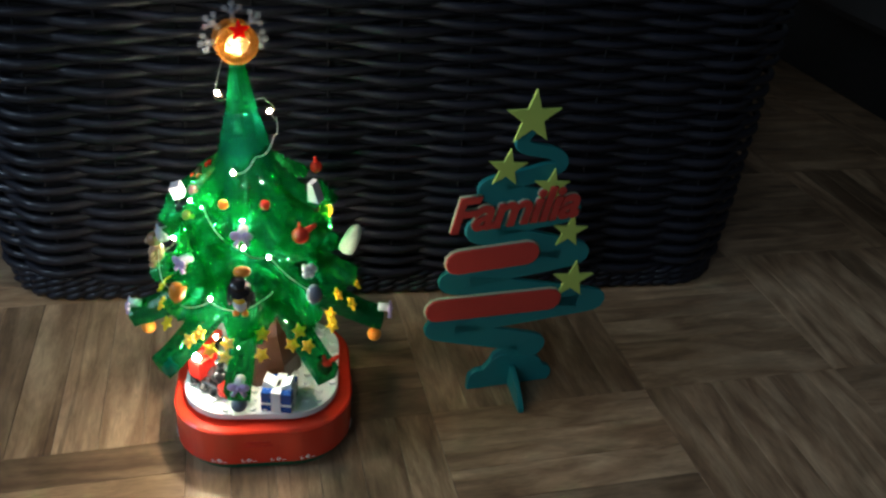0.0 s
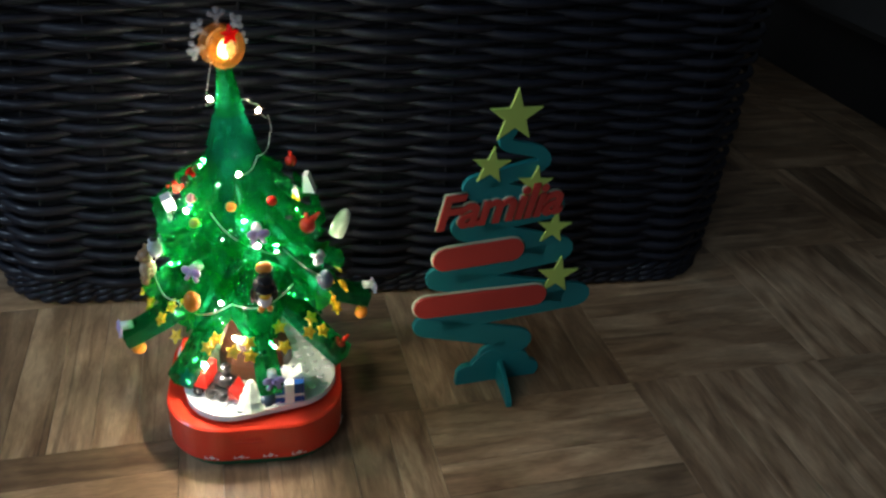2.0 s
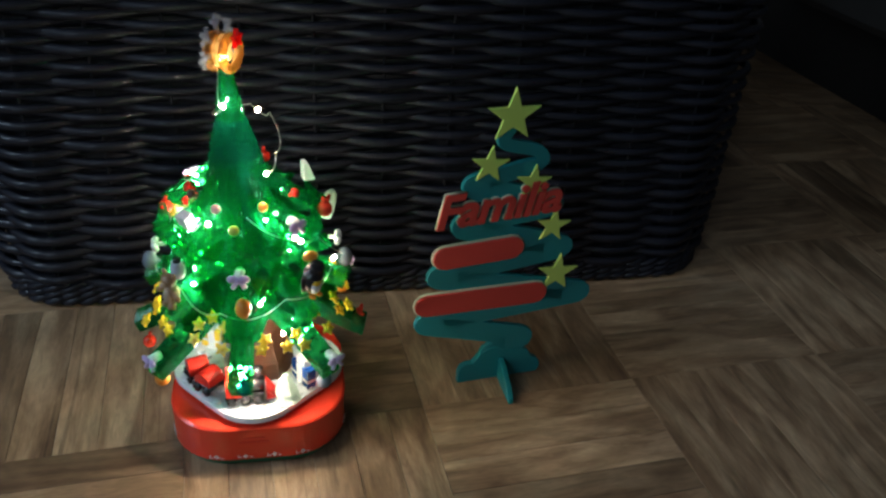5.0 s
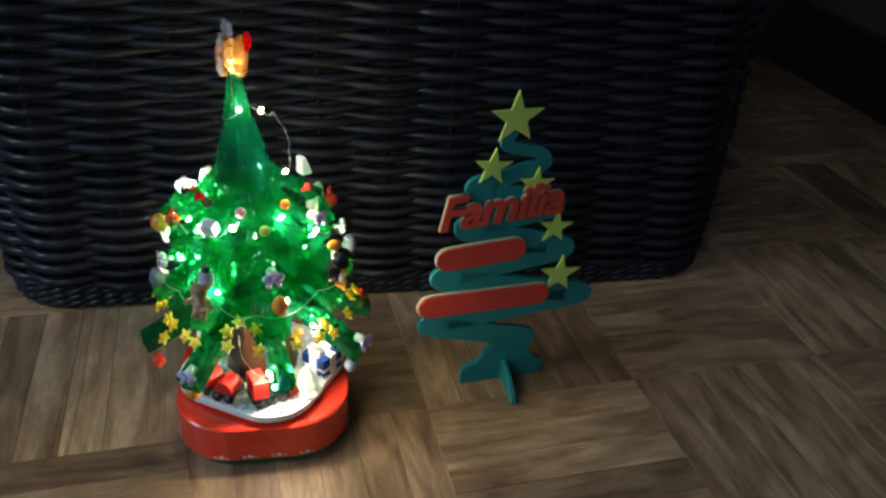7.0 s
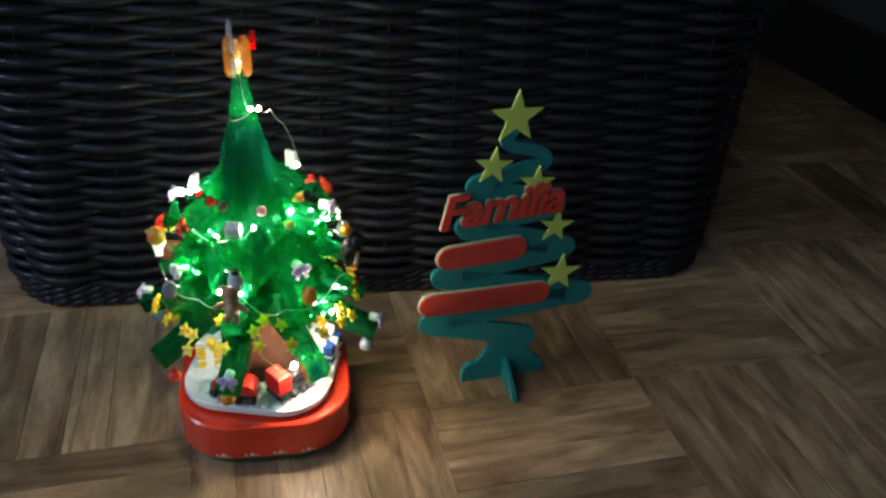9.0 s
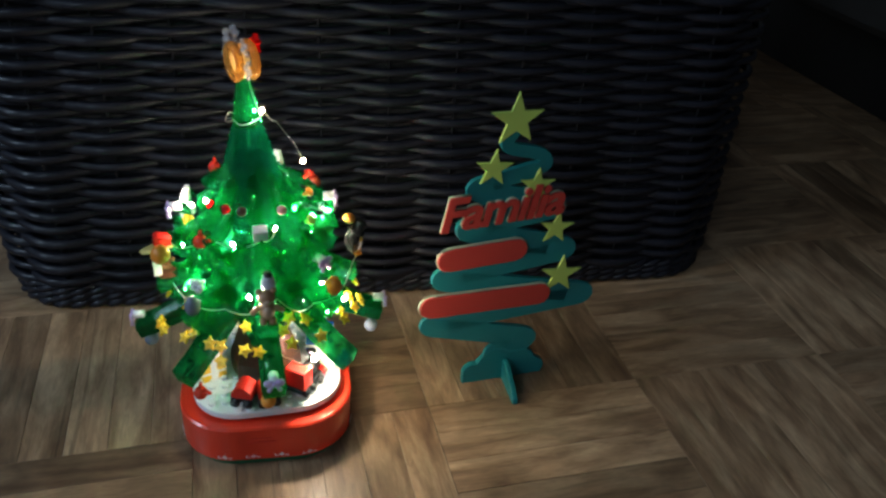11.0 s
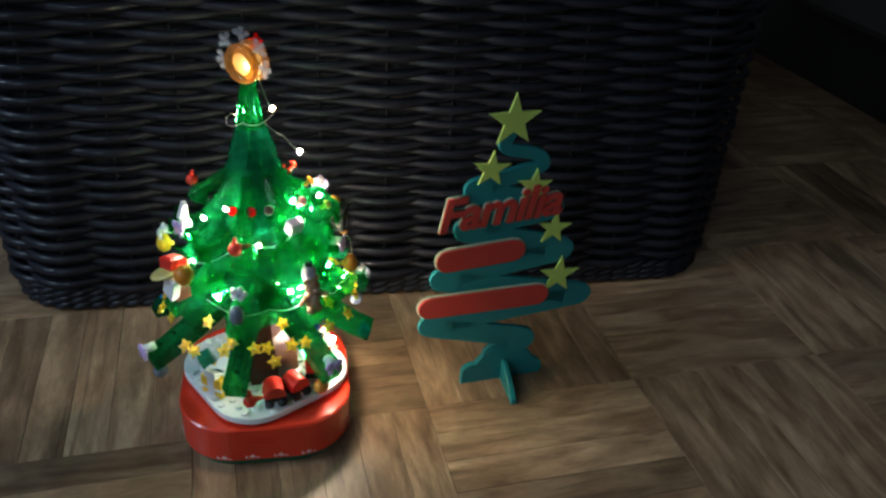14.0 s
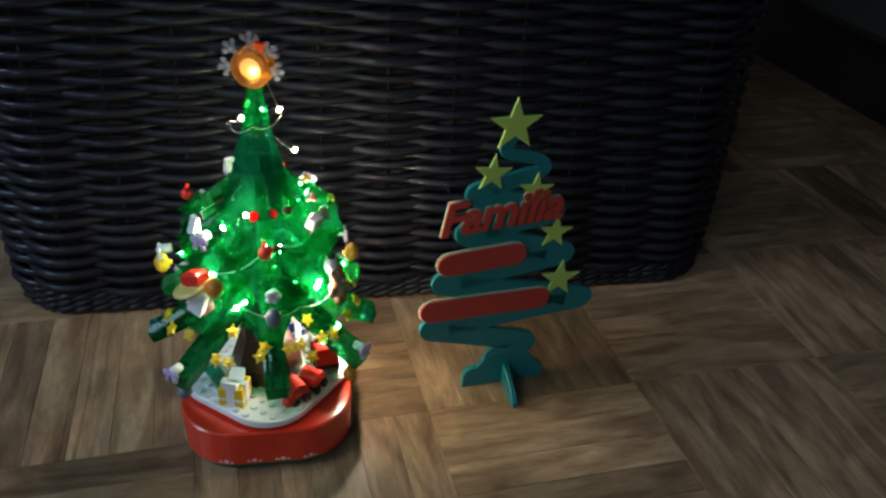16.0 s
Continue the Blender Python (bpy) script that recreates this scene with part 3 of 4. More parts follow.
    for phi, r, z in lights:
        size = 1.9 if z < 0.07 else 1.0
        bm = bmesh.new()
        ball(bm, (0, 0, 0), (0.00095 * size, 0.00095 * size, 0.0015 * size), 0, 14)
        bulb = part("bulb", bm, LED, top, "glowing warm white bulb", at(phi, r, z, 0, 35))
        # drop added round the bulb so that its haze draws the halo
        bm = bmesh.new()
        ball(bm, (0, 0, 0), (0.0024, 0.0024, 0.0031), 0, 16)
        part("halo_bead", bm, HALO_BEAD, bulb, "clear drop with a warm haze that imitates the bulb halo")
    def strand(keys, sag=0.002):
        pts = []
        for i in range(len(keys) - 1):
            (p0, r0, z0), (p1, r1, z1) = keys[i], keys[i + 1]
            d = (p1 - p0 + 180) % 360 - 180
            for j in range(9):
                f = j / 9
                pts.append(polar(p0 + d * f, r0 + (r1 - r0) * f + 0.001 * math.sin(math.pi * f), z0 + (z1 - z0) * f - sag * math.sin(math.pi * f)))
        pts.append(polar(*keys[-1]))
        bm = bmesh.new()
        tube(bm, pts, 0.00028, 5)
        part("wire", bm, WIRE, top, "thin silvery wire")
    strand(((-165, 0.014, 0.2480), (-150, 0.0200, 0.2280), (150, 0.0125, 0.2225), (72, 0.0110, 0.2215)), 0.003)
    strand(((-14, 0.0100, 0.2195), (-26, 0.0160, 0.2185), (-45, 0.0205, 0.2110), (-75, 0.0250, 0.2020), (-98, 0.0305, 0.1945)), 0.003)
    strand(((72, 0.0110, 0.2215), (30, 0.0108, 0.2205), (-14, 0.0100, 0.2195)), 0.002)
    strand(((-121, 0.0395, 0.1738), (-86, 0.0475, 0.1570), (-70, 0.0490, 0.1545), (-40, 0.0600, 0.1260)))
    strand(((-164, 0.0575, 0.1320), (-140, 0.0560, 0.1200), (-103, 0.0600, 0.1295), (-70, 0.0600, 0.138)), 0.006)
    strand(((-164, 0.0575, 0.1320), (165, 0.0540, 0.1230), (130, 0.0585, 0.1318)), 0.005)
    strand(((111, 0.0510, 0.1477), (145, 0.0450, 0.1600), (158, 0.0450, 0.1620), (-170, 0.043, 0.163), (-157, 0.0420, 0.1690)), 0.003)
    strand(((-165, 0.030, 0.085), (-150, 0.0420, 0.0720), (-134, 0.0470, 0.0690)), 0.004)

    # ---- ornaments ----
    def bow(phi, r, z, colour=LILAC, clip=True):
        bm = bmesh.new()
        for s in (-1, 1):
            ball(bm, (0.0025, s * 0.0032, 0.0006), (0.0014, 0.0032, 0.0026), 0, 10)
            rod(bm, (0.0025, s * 0.001, -0.001), (0.0027, s * 0.0035, -0.0050), 0.0012, 0.0014, 6)
        ball(bm, (0.0032, 0, 0.0003), 0.0015, 0, 8)
        if clip:
            rod(bm, (-0.005, 0, 0.001), (0.002, 0, 0.001), 0.0028, 0.0028, 10, 1)
        assembled("bow_ornament", bm, [colour, WHITE], ["clip"], top, "small pastel bow on a white clip", at(phi, r, z))

    def egg(phi, r, z, colour, name="egg_ornament", size=1.0, label=""):
        bm = bmesh.new()
        s = size
        lathe(bm, [(0.0004 * s, -0.0060 * s), (0.0026 * s, -0.0053 * s), (0.0042 * s, -0.0030 * s), (0.0047 * s, 0), (0.0040 * s, 0.0030 * s), (0.0026 * s, 0.0055 * s), (0.0005 * s, 0.0066 * s)], 14)
        rod(bm, (-0.006, 0, 0), (0, 0, 0), 0.0015, 0.0015, 6)
        part(name, bm, colour, top, label, at(phi, r, z))

    def bauble(phi, r, z, colour, size=0.0046, wing=None):
        bm = bmesh.new()
        ball(bm, (0, 0, 0), size, 0, 14)
        rod(bm, (0, 0, size * 0.8), (-0.001, 0, size + 0.003), 0.0014, 0.0010, 6)
        mats = [colour]
        if wing:
            rod(bm, (0, size * 0.5, size * 0.3), (0.001, size * 2.0, size * 0.9), 0.0022, 0.0010, 8, 1)
            mats.append(wing)
        assembled("bauble", bm, mats, ["ribbon"], top, "small glossy round bauble", at(phi, r, z))

    def flower(phi, r, z, colour=WHITE):
        bm = bmesh.new()
        for a in range(5):
            ball(bm, (0.001, 0.0030 * math.cos(a * 1.257), 0.0030 * math.sin(a * 1.257)), 0.0021, 0, 8)
        ball(bm, (0.0022, 0, 0), 0.0014, 1, 8)
        rod(bm, (-0.005, 0, 0), (0, 0, 0), 0.0013, 0.0013, 6)
        assembled("flower_ornament", bm, [colour, GREY], ["centre"], top, "white five-petal flower", at(phi, r, z))

    def sparkle(phi, r, z, spin):
        bm = bmesh.new()
        slab(bm, star_outline(0.0047, 0.55, 90 + spin), 0, 0.0019, 0, 0.0004)
        lathe(bm, [(0.0013, 0.0020), (0.0013, 0.0027)], 8)
        part("star_ornament", bm, YELLOW, top, "yellow five-pointed star stud", at(phi, r, z, 0, 52))

    def penguin(phi, r, z):
        bm = bmesh.new()
        ball(bm, (0, 0, 0), (0.0055, 0.0062, 0.0085), 0, 14)
        ball(bm, (0.0026, 0, -0.0012), (0.0036, 0.0042, 0.0062), 1, 12)
        ball(bm, (0.0030, 0, 0.0008), (0.0035, 0.0036, 0.0030), 2, 12)
        for s in (-1, 1):
            ball(bm, (-0.0005, s * 0.0062, -0.001), (0.0018, 0.0016, 0.0052), 0, 8)
            ball(bm, (0.0030, s * 0.0024, -0.0085), (0.0030, 0.0020, 0.0012), 3, 8)
        lathe(bm, [(0.0062, 0), (0.0062, 0.0010), (0.0043, 0.0012), (0.0043, 0.0075), (0.0040, 0.0080)], 14, 0, pose(0.002, 0, 0.0065, 0, 28, 0))
        ball(bm, (-0.002, 0.001, 0.0155), (0.0040, 0.0048, 0.0030), 3, 12)
        part("penguin_ornament", bm, [BLACK, WHITE, YELLOW, ORANGE], top, "black and white penguin in a top hat", at(phi, r, z))

    def bear(phi, r, z):
        bm = bmesh.new()
        ball(bm, (0, 0, -0.003), (0.0046, 0.0050, 0.0062), 0, 12)
        ball(bm, (0.0026, 0, -0.0035), (0.0028, 0.0034, 0.0046), 1, 12)
        ball(bm, (0.0010, 0, 0.0060), (0.0046, 0.0050, 0.0044), 0, 12)
        ball(bm, (0.0050, 0, 0.0050), (0.0018, 0.0022, 0.0017), 1, 8)
        for s in (-1, 1):
            ball(bm, (0.0003, s * 0.0040, 0.0098), (0.0012, 0.0019, 0.0019), 0, 8)
            rod(bm, (0.0010, s * 0.0042, -0.0005), (0.0025, s * 0.0092, -0.0035), 0.0017, 0.0015, 8)
            rod(bm, (0.0015, s * 0.0022, -0.0075), (0.0034, s * 0.0027, -0.0115), 0.0021, 0.0023, 8)
        part("bear_ornament", bm, [TAN, plastic_light], top, "small brown teddy bear ornament", at(phi, r, z))

    def parrot(phi, r, z):
        bm = bmesh.new()
        box(bm, (0.0005, -0.0005, 0.0060), (0.0075, 0.0085, 0.0060), 0, 0.0012, pose(0, 0, 0, 15, -10, 0))
        lathe(bm, [(0.0082, -0.0005), (0.0085, 0.0003), (0.0060, 0.0010)], 14, 1, pose(0.001, -0.003, 0.002, 18, 10, 0))
        box(bm, (0.0030, 0.0020, -0.0030), (0.0035, 0.0068, 0.0120), 2, 0.0008, pose(0, 0, 0, -20, 0, 0))
        box(bm, (-0.001, -0.002, -0.0085), (0.0070, 0.0090, 0.0060), 3, 0.0008)
        ball(bm, (0.0010, 0.0085, 0.0050), (0.0042, 0.0040, 0.0044), 4, 10)
        part("bird_ornament", bm, [BRICKRED, PALEYELLOW, WHITE, BROWN, ORANGE], top, "red, yellow and white brick-built bird", at(phi, r, z) @ Matrix.Scale(1.4, 4))

    def ghost(phi, r, z):
        bm = bmesh.new()
        lathe(bm, [(0.0048, -0.0085), (0.0052, -0.004), (0.0047, 0.003), (0.0036, 0.0075), (0.0016, 0.0100), (0.0004, 0.0106)], 14)
        ball(bm, (0.0030, 0.003, 0.0050), (0.0016, 0.0016, 0.0040), 1, 8)
        part("owl_ornament", bm, [PALEGREEN, SLATE], top, "pale green and grey tapered figure", at(phi, r, z, 0, 22))

    def block(phi, r, z, s, colour, spin=0, name="brick_ornament", label=""):
        bm = bmesh.new()
        box(bm, (0, 0, 0), s, 0, 0.0004)
        part(name, bm, colour, top, label, at(phi, r, z, spin, 20))

    def wedge(phi, r, z, colour, s=0.007):
        bm = bmesh.new()
        put(bm, [(-s / 2, -s / 2, -s * 0.8), (s / 2, -s / 2, -s * 0.8), (s / 2, s / 2, -s * 0.8), (-s / 2, s / 2, -s * 0.8), (-s / 2, -s / 2, s * 0.8), (-s * 0.1, -s / 2, s * 0.8), (-s * 0.1, s / 2, s * 0.8), (-s / 2, s / 2, s * 0.8)],
            [(3, 2, 1, 0), (4, 5, 6, 7), (0, 1, 5, 4), (1, 2, 6, 5), (2, 3, 7, 6), (3, 0, 4, 7)])
        part("slope_ornament", bm, colour, top, "small white slope piece", at(phi, r, z))

    def dome(phi, r, z, colour):
        bm = bmesh.new()
        lathe(bm, [(0.0013, -0.0040), (0.0013, 0), (0.0029, 0.0002), (0.0028, 0.0012), (0.0020, 0.0020), (0.0005, 0.0024)], 14)
        part("dome_ornament", bm, colour, top, "small glossy domed knob", at(phi, r, z, 0, 55))

    def pot(phi, r, z):
        bm = bmesh.new()
        lathe(bm, [(0.0030, -0.0055), (0.0042, -0.0030), (0.0043, 0.0010), (0.0030, 0.0035), (0.0034, 0.0045)], 14)
        lathe(bm, [(0.0024, 0.0045), (0.0024, 0.0068)], 10, 1)
        assembled("pot_ornament", bm, [GREY, BLACK], ["rim"], top, "grey pot with a black rim", at(phi, r, z))

    plastic_light = plastic("light_tan_plastic", (0.50, 0.36, 0.24), 0.35, 0.08)
    for phi in (-170, -86, 4, 98):
        bow(phi, 0.0775, 0.0890)
    bauble(-128, 0.0680, 0.0760, BLUECLEAR, 0.0042)
    bauble(-45, 0.0670, 0.0820, RED, 0.0046, RED)
    bauble(151, 0.0670, 0.0660, RED, 0.0042, RED)
    bauble(50, 0.0690, 0.0800, BLUECLEAR, 0.0042)
    bauble(-173, 0.0710, 0.0690, ORANGE)
    bauble(-88, 0.0710, 0.0690, SLATE)
    bauble(2, 0.0710, 0.0700, ORANGE)
    bauble(97, 0.0710, 0.0690, SLATE)
    penguin(-86, 0.0590, 0.1350)
    egg(-126, 0.0590, 0.1265, ORANGE, label="orange-brown egg ornament")
    bear(-170, 0.0590, 0.1300)
    pot(-168, 0.0545, 0.1420)
    egg(-46, 0.0585, 0.1290, SLATE, label="slate grey egg ornament")
    flower(-46, 0.0530, 0.1425)
    egg(147, 0.0600, 0.1240, SLATE, label="slate grey egg ornament")
    flower(148, 0.0545, 0.1360)
    parrot(104, 0.0560, 0.1365)
    ghost(-4, 0.0560, 0.1440)
    egg(56, 0.0580, 0.1330, YELLOW, label="yellow egg ornament")
    bow(56, 0.0560, 0.1420, WHITE)
    bow(-128, 0.0520, 0.1425)
    bow(-86, 0.0460, 0.1665)
    bauble(-47, 0.0465, 0.1620, RED, 0.0048, RED)
    block(-170, 0.0440, 0.1685, (0.0060, 0.0080, 0.0080), GREY, label="light grey brick tile")
    bauble(146, 0.0470, 0.1605, RED, 0.0042, RED)
    bow(101, 0.0470, 0.1655)
    wedge(84, 0.0420, 0.1680, WHITE, 0.0060)
    dome(-106, 0.0345, 0.1765, ORANGE)
    dome(-69, 0.0345, 0.1780, BRICKRED)
    dome(175, 0.0330, 0.1765, BROWN)
    dome(140, 0.0325, 0.1765, REDCLEAR)
    dome(158, 0.0325, 0.1765, REDCLEAR)
    dome(-148, 0.0355, 0.1757, PINK)
    dome(-130, 0.0455, 0.1690, LIME)
    wedge(-17, 0.0380, 0.1775, WHITE)
    bauble(42, 0.0400, 0.1735, BRICKRED, 0.0038)
    block(82, 0.0370, 0.0500, (0.0085, 0.0085, 0.020), MIDGREEN, label="green brick post")

    for i, (phi, r) in enumerate(((-176, 0.060), (-160, 0.050), (-157, 0.058), (-153, 0.044), (-139, 0.060), (-141, 0.048), (-118, 0.060), (-115, 0.055), (-104, 0.061),
                                  (-96, 0.056), (-95, 0.063), (-77, 0.061), (-76, 0.050), (-60, 0.058), (-53, 0.052), (-52, 0.061), (-32, 0.057), (-27, 0.052),
                                  (-7, 0.057), (-7, 0.048), (16, 0.058), (35, 0.055), (62, 0.058), (76, 0.060), (90, 0.056), (115, 0.0635), (119, 0.047), (122, 0.064),
                                  (138, 0.060), (141, 0.055), (155, 0.058), (162, 0.058), (165, 0.066), (176, 0.059), (175, 0.046))):
        sparkle(phi, r, 0.1315 - 0.57 * r, (i * 37) % 72)

    # ---- things on the plate ----
    def gift(phi, r, spin, colour, band, w=0.0235):
        bm = bmesh.new()
        h = 0.0148
        box(bm, (0, 0, h / 2), (w, w, h), 0, 0.0005)
        box(bm, (0, 0, h * 0.42), (w + 0.0006, w + 0.0006, 0.0016), 1, 0.0001)
        for d in ((w * 0.31, w + 0.0010), (w + 0.0010, w * 0.31)):
            box(bm, (0, 0, h / 2 + 0.0003), (d[0], d[1], h + 0.0008), 1, 0.0002)
        for s in (-1, 1):
            put(bm, [(0, -0.0045, h), (0, 0.0045, h), (s * 0.0085, 0.0045, h + 0.0055), (s * 0.0085, -0.0045, h + 0.0055), (s * 0.0085, 0.0045, h), (s * 0.0085, -0.0045, h)],
                [(0, 3, 2, 1), (1, 2, 4), (0, 5, 3), (2, 3, 5, 4), (0, 1, 4, 5)], 1)
        assembled("gift_box", bm, [colour, band], ["ribbon"], top, "brick-built gift box with white ribbon", at(phi, r, 0.0402, spin))

    gift(-64, 0.0400, 62, BLUE, WHITE, 0.0185)
    gift(106, 0.0370, 14, YELLOW, WHITE, 0.0160)

    def cart(phi, r, spin, engine):
        bm = bmesh.new()
        long = 0.024 if engine else 0.0140
        box(bm, (0, 0, 0.0052), (long, 0.0130, 0.0035), 1, 0.0004)
        if engine:
            rod(bm, (0.002, 0, 0.0112), (0.0125, 0, 0.0112), 0.0048, 0.0048, 14, 1)
            box(bm, (-0.0065, 0, 0.0135), (0.0095, 0.0150, 0.0140), 0, 0.0008)
            lathe(bm, [(0.0024, 0.0160), (0.0020, 0.0200), (0.0033, 0.0235)], 10, 1, pose(0.009, 0, 0))
            put(bm, [(0.013, -0.007, 0.003), (0.013, 0.007, 0.003), (0.019, 0.006, 0.003), (0.019, -0.006, 0.003), (0.013, -0.007, 0.011), (0.013, 0.007, 0.011)],
                [(0, 1, 2, 3), (4, 3, 2, 5), (0, 3, 4), (1, 5, 2), (0, 4, 5, 1)], 0)
        else:
            n = 10
            verts = [(-long / 2 * math.cos(math.pi * i / n), y, 0.0068 + 0.0080 * math.sin(math.pi * i / n)) for y in (0.0064, -0.0064) for i in range(n + 1)]
            put(bm, verts, [(i, i + 1, n + 2 + i, n + 1 + i) for i in range(n)] + [tuple(range(n, -1, -1)), tuple(range(n + 1, 2 * n + 2))], 0, False)
        body = assembled("train_engine" if engine else "train_wagon", bm, [BRICKRED, BLACK], ["chassis"], top, "red and black toy train engine with black wheels" if engine else "red round-topped toy wagon with black wheels", at(phi, r, 0.0417, spin))
        for x in ((-0.008, 0.0, 0.008) if engine else (-0.0042, 0.0042)):
            for s in (-1, 1):
                bm = bmesh.new()
                rod(bm, (x, s * 0.0058, 0.0030), (x, s * 0.0078, 0.0030), 0.0031, 0.0031, 12)
                rod(bm, (x, s * 0.0070, 0.0030), (x, s * 0.0086, 0.0030), 0.0012, 0.0010, 8)
                part("wheel", bm, BLACK, body)

    cart(166, 0.0405, 90, False)
    cart(-173, 0.0395, 96, False)
    cart(-135, 0.0385, 104, True)

    # frosted little tree and snow heap
    bm = bmesh.new()
    for z, r in ((0.0, 0.0098), (0.006, 0.0076), (0.0120, 0.0050)):
        lathe(bm, [(r, z), (r * 0.9, z + 0.0012), (r * 0.35, z + 0.0068)], 8, smooth=False)
    part("small_fir", bm, FROST, top, "small pale green frosted fir", at(-98, 0.0420, 0.0402))
    return top


christmas_tree = tree()


# ---- the printed family tree ornament ----
def printed_tree():
    top = tagged(new("printed_tree_sign"), "teal zigzag tree sign with yellow stars and red lettering", "sign")
    # local x along the sign, local z up, front towards -y
    top.matrix_basis = pose(0.16, 0.0469, 0, 0, 0, 18.58)
    upright = pose(0, 0, 0, 90, 0, 0)
    tips = [(-4, 203), (-11, 191), (17, 185), (22, 176), (-32, 163), (36, 144), (-36, 134), (48, 109), (-51, 96), (68, 68), (-58, 58), (27, 34), (-2, 24)]
    tips = [Vector((x / 1000, z / 1000)) for x, z in tips]
    # a rounded zigzag with the same width all along
    pts = [tips[0]]
    for i in range(1, len(tips) - 1):
        a, b, c = tips[i - 1], tips[i], tips[i + 1]
        p, q = b + (a - b).normalized() * min(0.011, (a - b).length * 0.4), b + (c - b).normalized() * min(0.011, (c - b).length * 0.4)
        pts += [p * (1 - f) ** 2 + b * 2 * f * (1 - f) + q * f ** 2 for f in (0, 0.2, 0.4, 0.5, 0.6, 0.8, 1)]
    pts.append(tips[-1])
    def stroke(a, b, half, bm, z0, z1):
        d = (b - a).normalized()
        n = Vector((-d.y, d.x)) * half
        out = [a - n, b - n] + [b + (Matrix.Rotation(t, 2) @ -n) for t in (0.52, 1.05, 1.57, 2.09, 2.62)] + [b + n, a + n] + [a + (Matrix.Rotation(t, 2) @ n) for t in (0.52, 1.05, 1.57, 2.09, 2.62)]
        slab(bm, [(v.x, v.y) for v in out], z0, z1, 0, 0.0004, upright)
    bm = bmesh.new()
    for i in range(len(pts) - 1):
        if (pts[i + 1] - pts[i]).length > 1e-5:
            high = (pts[i].y + pts[i + 1].y) / 2
            stroke(pts[i], pts[i + 1], 0.0043 + 0.0042 * min(1, max(0, (0.178 - high) / 0.022)), bm, -0.0018 - 0.00002 * (i % 7), 0.0018 + 0.00002 * (i % 7))
    part("zigzag_tree", bm, PAINT_TEAL, top, "teal zigzag ribbon tree")
    # cloud-shaped foot and its cross piece
    bm = bmesh.new()
    cloud = [(-0.0260, 0.0)]
    for cx, cz, r, a0, a1 in ((-0.0175, 0.0085, 0.0085, 190, 75), (-0.0005, 0.0165, 0.0120, 150, 40), (0.0195, 0.0140, 0.0110, 110, 10), (0.0310, 0.0060, 0.0080, 70, -40)):
        cloud += [(cx + r * math.cos(radians(a0 + (a1 - a0) * i / 6)), cz + r * math.sin(radians(a0 + (a1 - a0) * i / 6))) for i in range(7)]
    cloud.append((0.0370, 0.0))
    slab(bm, [(x, max(0, z)) for x, z in cloud], -0.0024, 0.0024, 0, 0.0004, upright)
    part("foot", bm, PAINT_TEAL, top, "teal cloud-shaped foot")
    bm = bmesh.new()
    fin = [(-0.0330, 0.0), (0.0330, 0.0), (0.0325, 0.004), (0.0250, 0.0100), (0.0120, 0.0160), (0.0, 0.0185), (-0.0120, 0.0160), (-0.0250, 0.0100), (-0.0325, 0.004)]
    slab(bm, fin, -0.0019, 0.0019, 0, 0.0004, pose(0.0070, 0, 0, 0, 0, 86) @ upright)
    part("cross_foot", bm, PAINT_TEAL, top, "teal cross piece of the foot")
    for x, z, r, turn in ((-4.5, 210.5, 18.5, 90), (-17, 178, 13.5, 85), (14.5, 163.0, 13.0, 86), (33, 128.5, 13.2, 84), (41.5, 89.0, 16.0, 86)):
        bm = bmesh.new()
        slab(bm, star_outline(r / 1000, 0.40, turn), 0.0018, 0.0038, 0, 0.0004, pose(x / 1000, 0, z / 1000) @ upright)
        part("star", bm, PAINT_STAR, top, "lime yellow five-pointed star")

    # the readable word, and plain bars for the two lines below it
    def word(text, size, grow):
        cu = bpy.data.curves.new("lettering", "FONT")
        cu.body, cu.size, cu.shear, cu.extrude, cu.offset, cu.align_x = text, size, 0.28, 0.0010, grow, "LEFT"
        cu.space_character, cu.resolution_u = 0.95, 4
        tmp = new("lettering", cu)
        me = bpy.data.meshes.new_from_object(tmp.evaluated_get(bpy.context.evaluated_depsgraph_get()))
        scene.collection.objects.unlink(tmp)
        bpy.data.objects.remove(tmp)
        return me
    for name, mat, depth, grow in (("lettering_edge", PAINT_CREAM, -0.0026, 0.0010), ("lettering", PAINT_RED, -0.0044, 0.0008)):
        me = word("Familia", 0.0335, grow)
        me.materials.append(mat)
        ob = new(name, me)
        ob.parent = top
        ob.matrix_basis = pose(-0.0520, depth, 0.1355, 0, -4.0, 0) @ upright
        tagged(ob, "red raised script lettering" if mat is PAINT_RED else "pale edge behind the red lettering")
    def bar(x0, z0, x1, z1, half):
        for name, mat, z, extra in (("name_bar_edge", PAINT_CREAM, 0.0018, 0.0008), ("name_bar", PAINT_RED, 0.0036, 0.0)):
            a, b = Vector((x0, z0)), Vector((x1, z1))
            bm = bmesh.new()
            stroke(a, b, half + extra, bm, z, z + 0.0020)
            part(name, bm, mat, top, "plain red raised bar" if mat is PAINT_RED else "pale edge behind the red bar")
    bar(-0.043, 0.1125, 0.004, 0.1155, 0.0085)
    bar(-0.054, 0.0755, 0.026, 0.0755, 0.0085)


printed_tree()


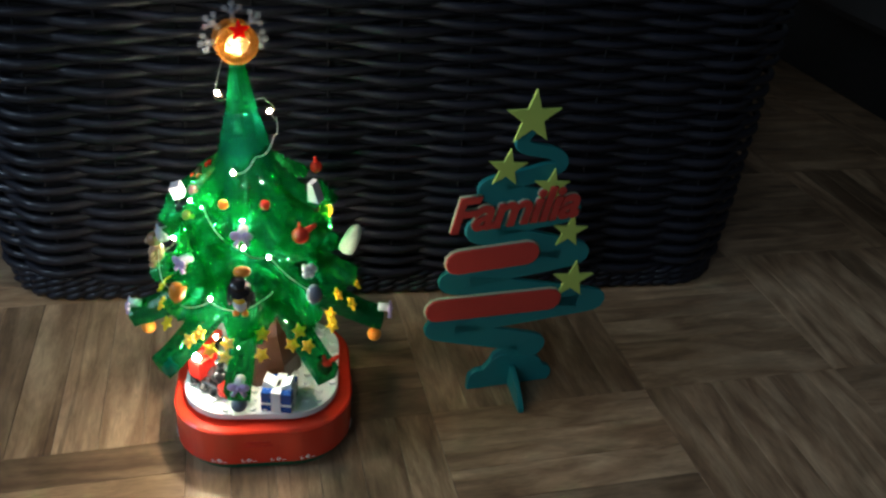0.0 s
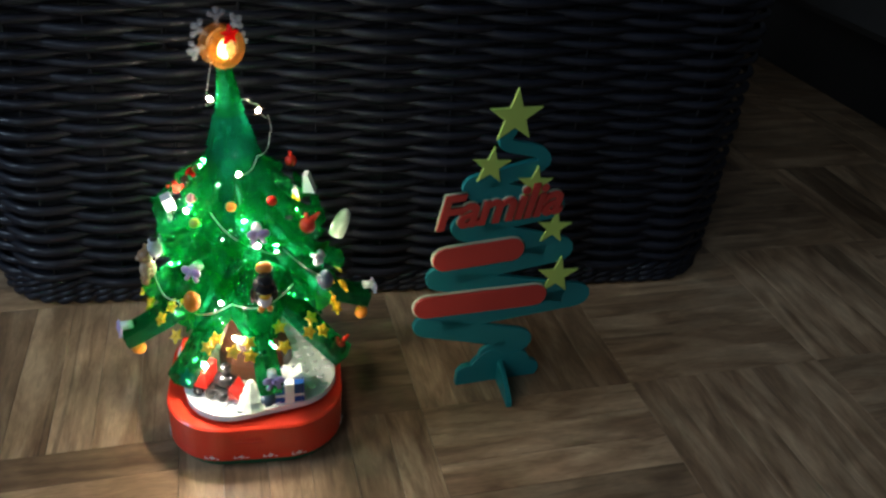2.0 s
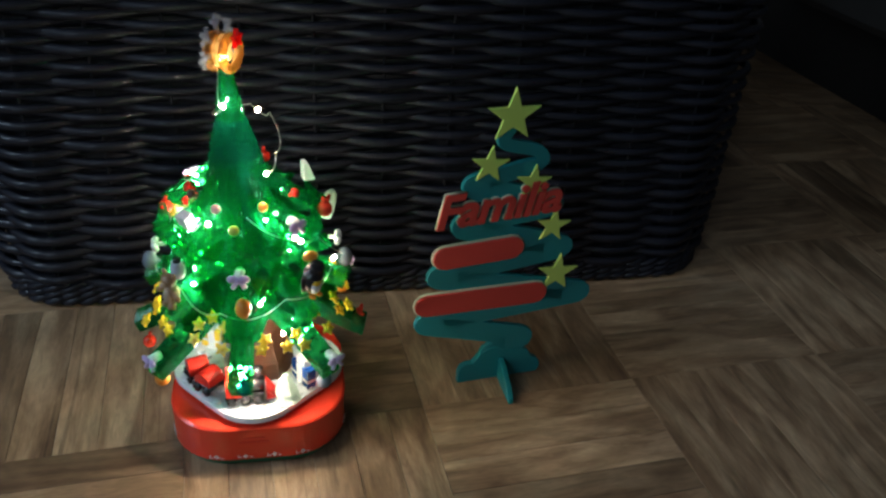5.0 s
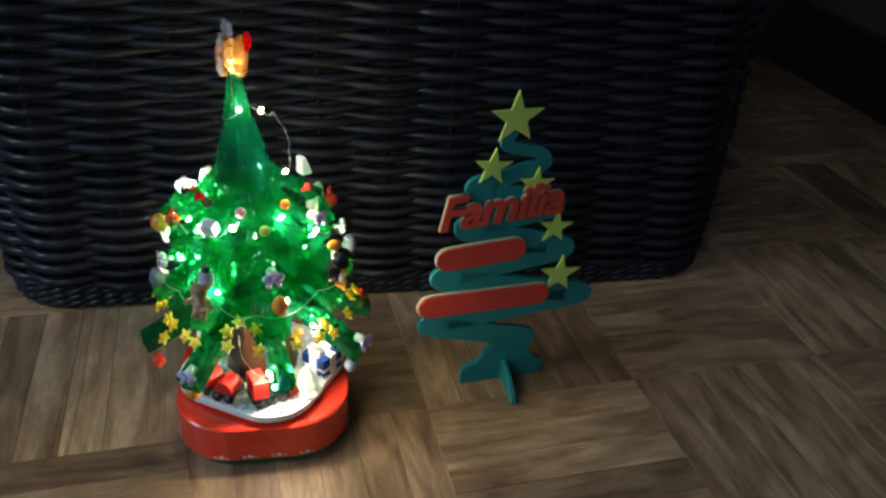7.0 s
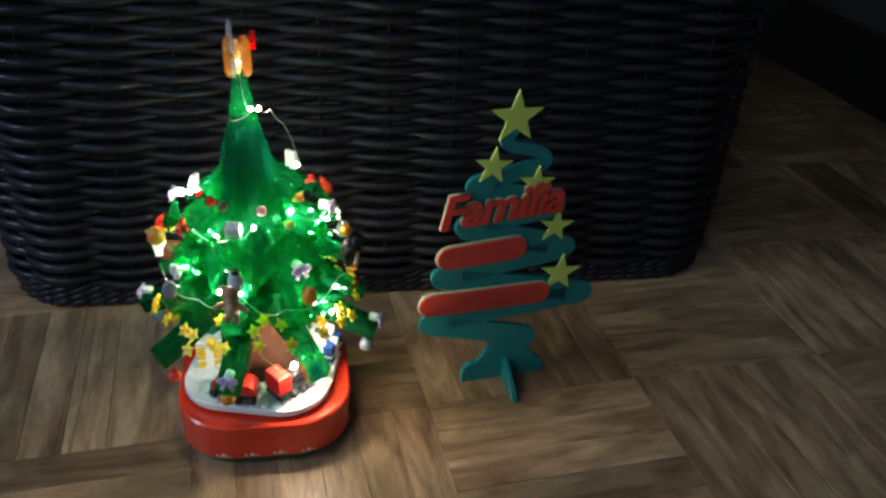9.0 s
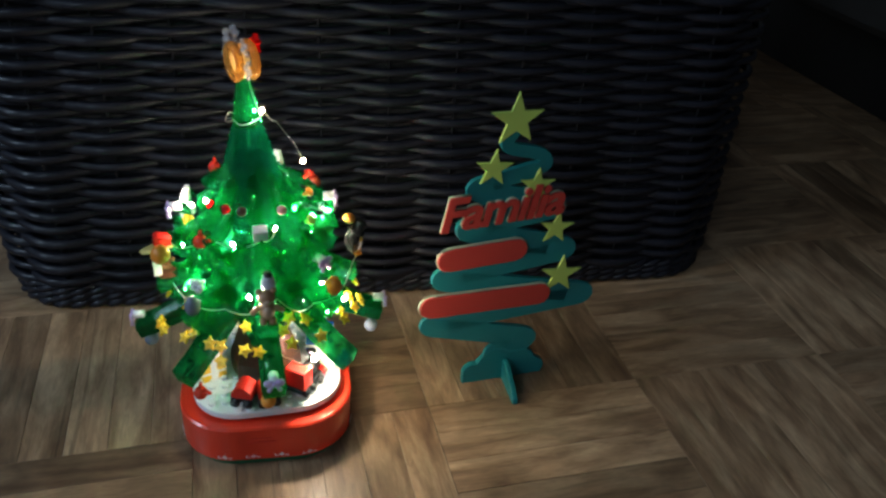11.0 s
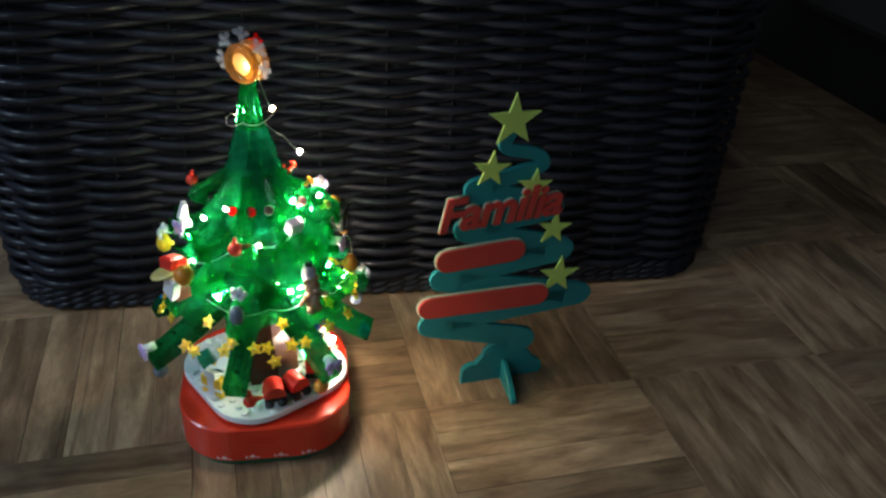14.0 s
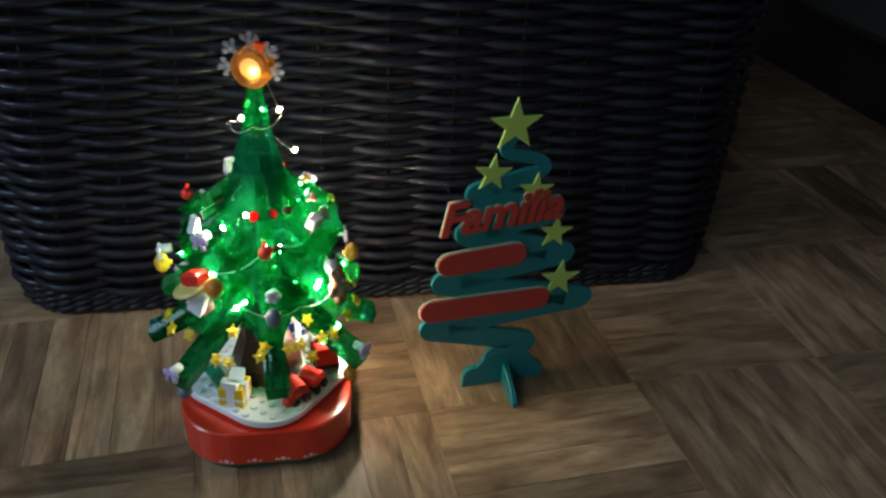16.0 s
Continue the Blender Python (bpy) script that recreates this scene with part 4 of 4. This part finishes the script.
# ---- parquet, finger by finger ----
def parquet():
    side, per = 0.1630, 6
    wide = side / per
    long = side - 0.0003
    frame_turn = pose(0, 0, 0, 0, 0, 16.0)
    def finger(bm, m):
        b, x, y, z = 0.00022, long / 2, wide / 2 - 0.00010, 0.0
        verts = [(-x, -y, -0.010), (x, -y, -0.010), (x, y, -0.010), (-x, y, -0.010), (-x, -y, -b), (x, -y, -b), (x, y, -b), (-x, y, -b),
                 (-x + b, -y + b, z), (x - b, -y + b, z), (x - b, y - b, z), (-x + b, y - b, z)]
        faces = [(8, 9, 10, 11)]
        for k in (0, 4):
            faces += [(k + i, k + (i + 1) % 4, k + 4 + (i + 1) % 4, k + 4 + i) for i in range(4)]
        put(bm, verts, faces, 0, False, m)
    places = []
    for i in range(-19, 20):
        for j in range(-19, 20):
            u, v = 0.0290 + side * i, -0.1035 + side * j
            upright = (i + j) % 2 == 0
            for k in range(per):
                d = (k - (per - 1) / 2) * wide
                m = frame_turn @ (pose(u + d, v, 0, 0, 0, 90) if upright else pose(u, v + d, 0, 0, 0, 0))
                p = m.translation
                if -1.45 < p.x < 1.85 and -2.35 < p.y < 1.45:
                    places.append((math.hypot(p.x - 0.22, p.y - 0.12), m))
    places.sort(key=lambda a: a[0])
    bm = bmesh.new()
    finger(bm, None)
    first = part("plank", bm, OAK, floor, "", places[0][1])
    for d, m in places[1:300]:
        shared("plank", first.data, floor, m)
    verts, faces = [], []
    b, x, y = 0.00025, long / 2, wide / 2 - 0.00010
    for d, m in places[300:]:
        k = len(verts)
        verts += [tuple(m @ Vector(v)) for v in ((-x, -y, -0.010), (x, -y, -0.010), (x, y, -0.010), (-x, y, -0.010), (-x + b, -y + b, 0), (x - b, -y + b, 0), (x - b, y - b, 0), (-x + b, y - b, 0))]
        faces += [(k + 4, k + 5, k + 6, k + 7)] + [(k + i, k + (i + 1) % 4, k + 4 + (i + 1) % 4, k + 4 + i) for i in range(4)]
    me = bpy.data.meshes.new("far_planks")
    me.from_pydata(verts, [], faces)
    me.materials.append(OAK)
    far = new("far_planks", me)
    far.parent = floor
    tagged(far, "oak parquet fingers further off", "", "", "stuff")


parquet()


def motions():
    turns = ((0.0, 0.00), (0.5, 4.51), (1.0, 8.94), (1.5, 13.16), (2.0, 17.26), (2.5, 21.52), (3.0, 26.13), (3.5, 30.81), (4.0, 35.63), (6.5, 57.24), (7.0, 61.56), (7.5, 65.66), (8.0, 69.85), (8.5, 74.06), (9.0, 78.57), (11.5, 101.73), (12.0, 106.11), (12.5, 110.55), (13.0, 115.29), (13.5, 119.96), (14.0, 124.38), (14.5, 128.72), (15.0, 133.28), (15.5, 137.92), (16.0, 142.90))
    walk(christmas_tree, [(t, pose(0, 0, 0, 0, 0, a)) for t, a in turns])


motions()
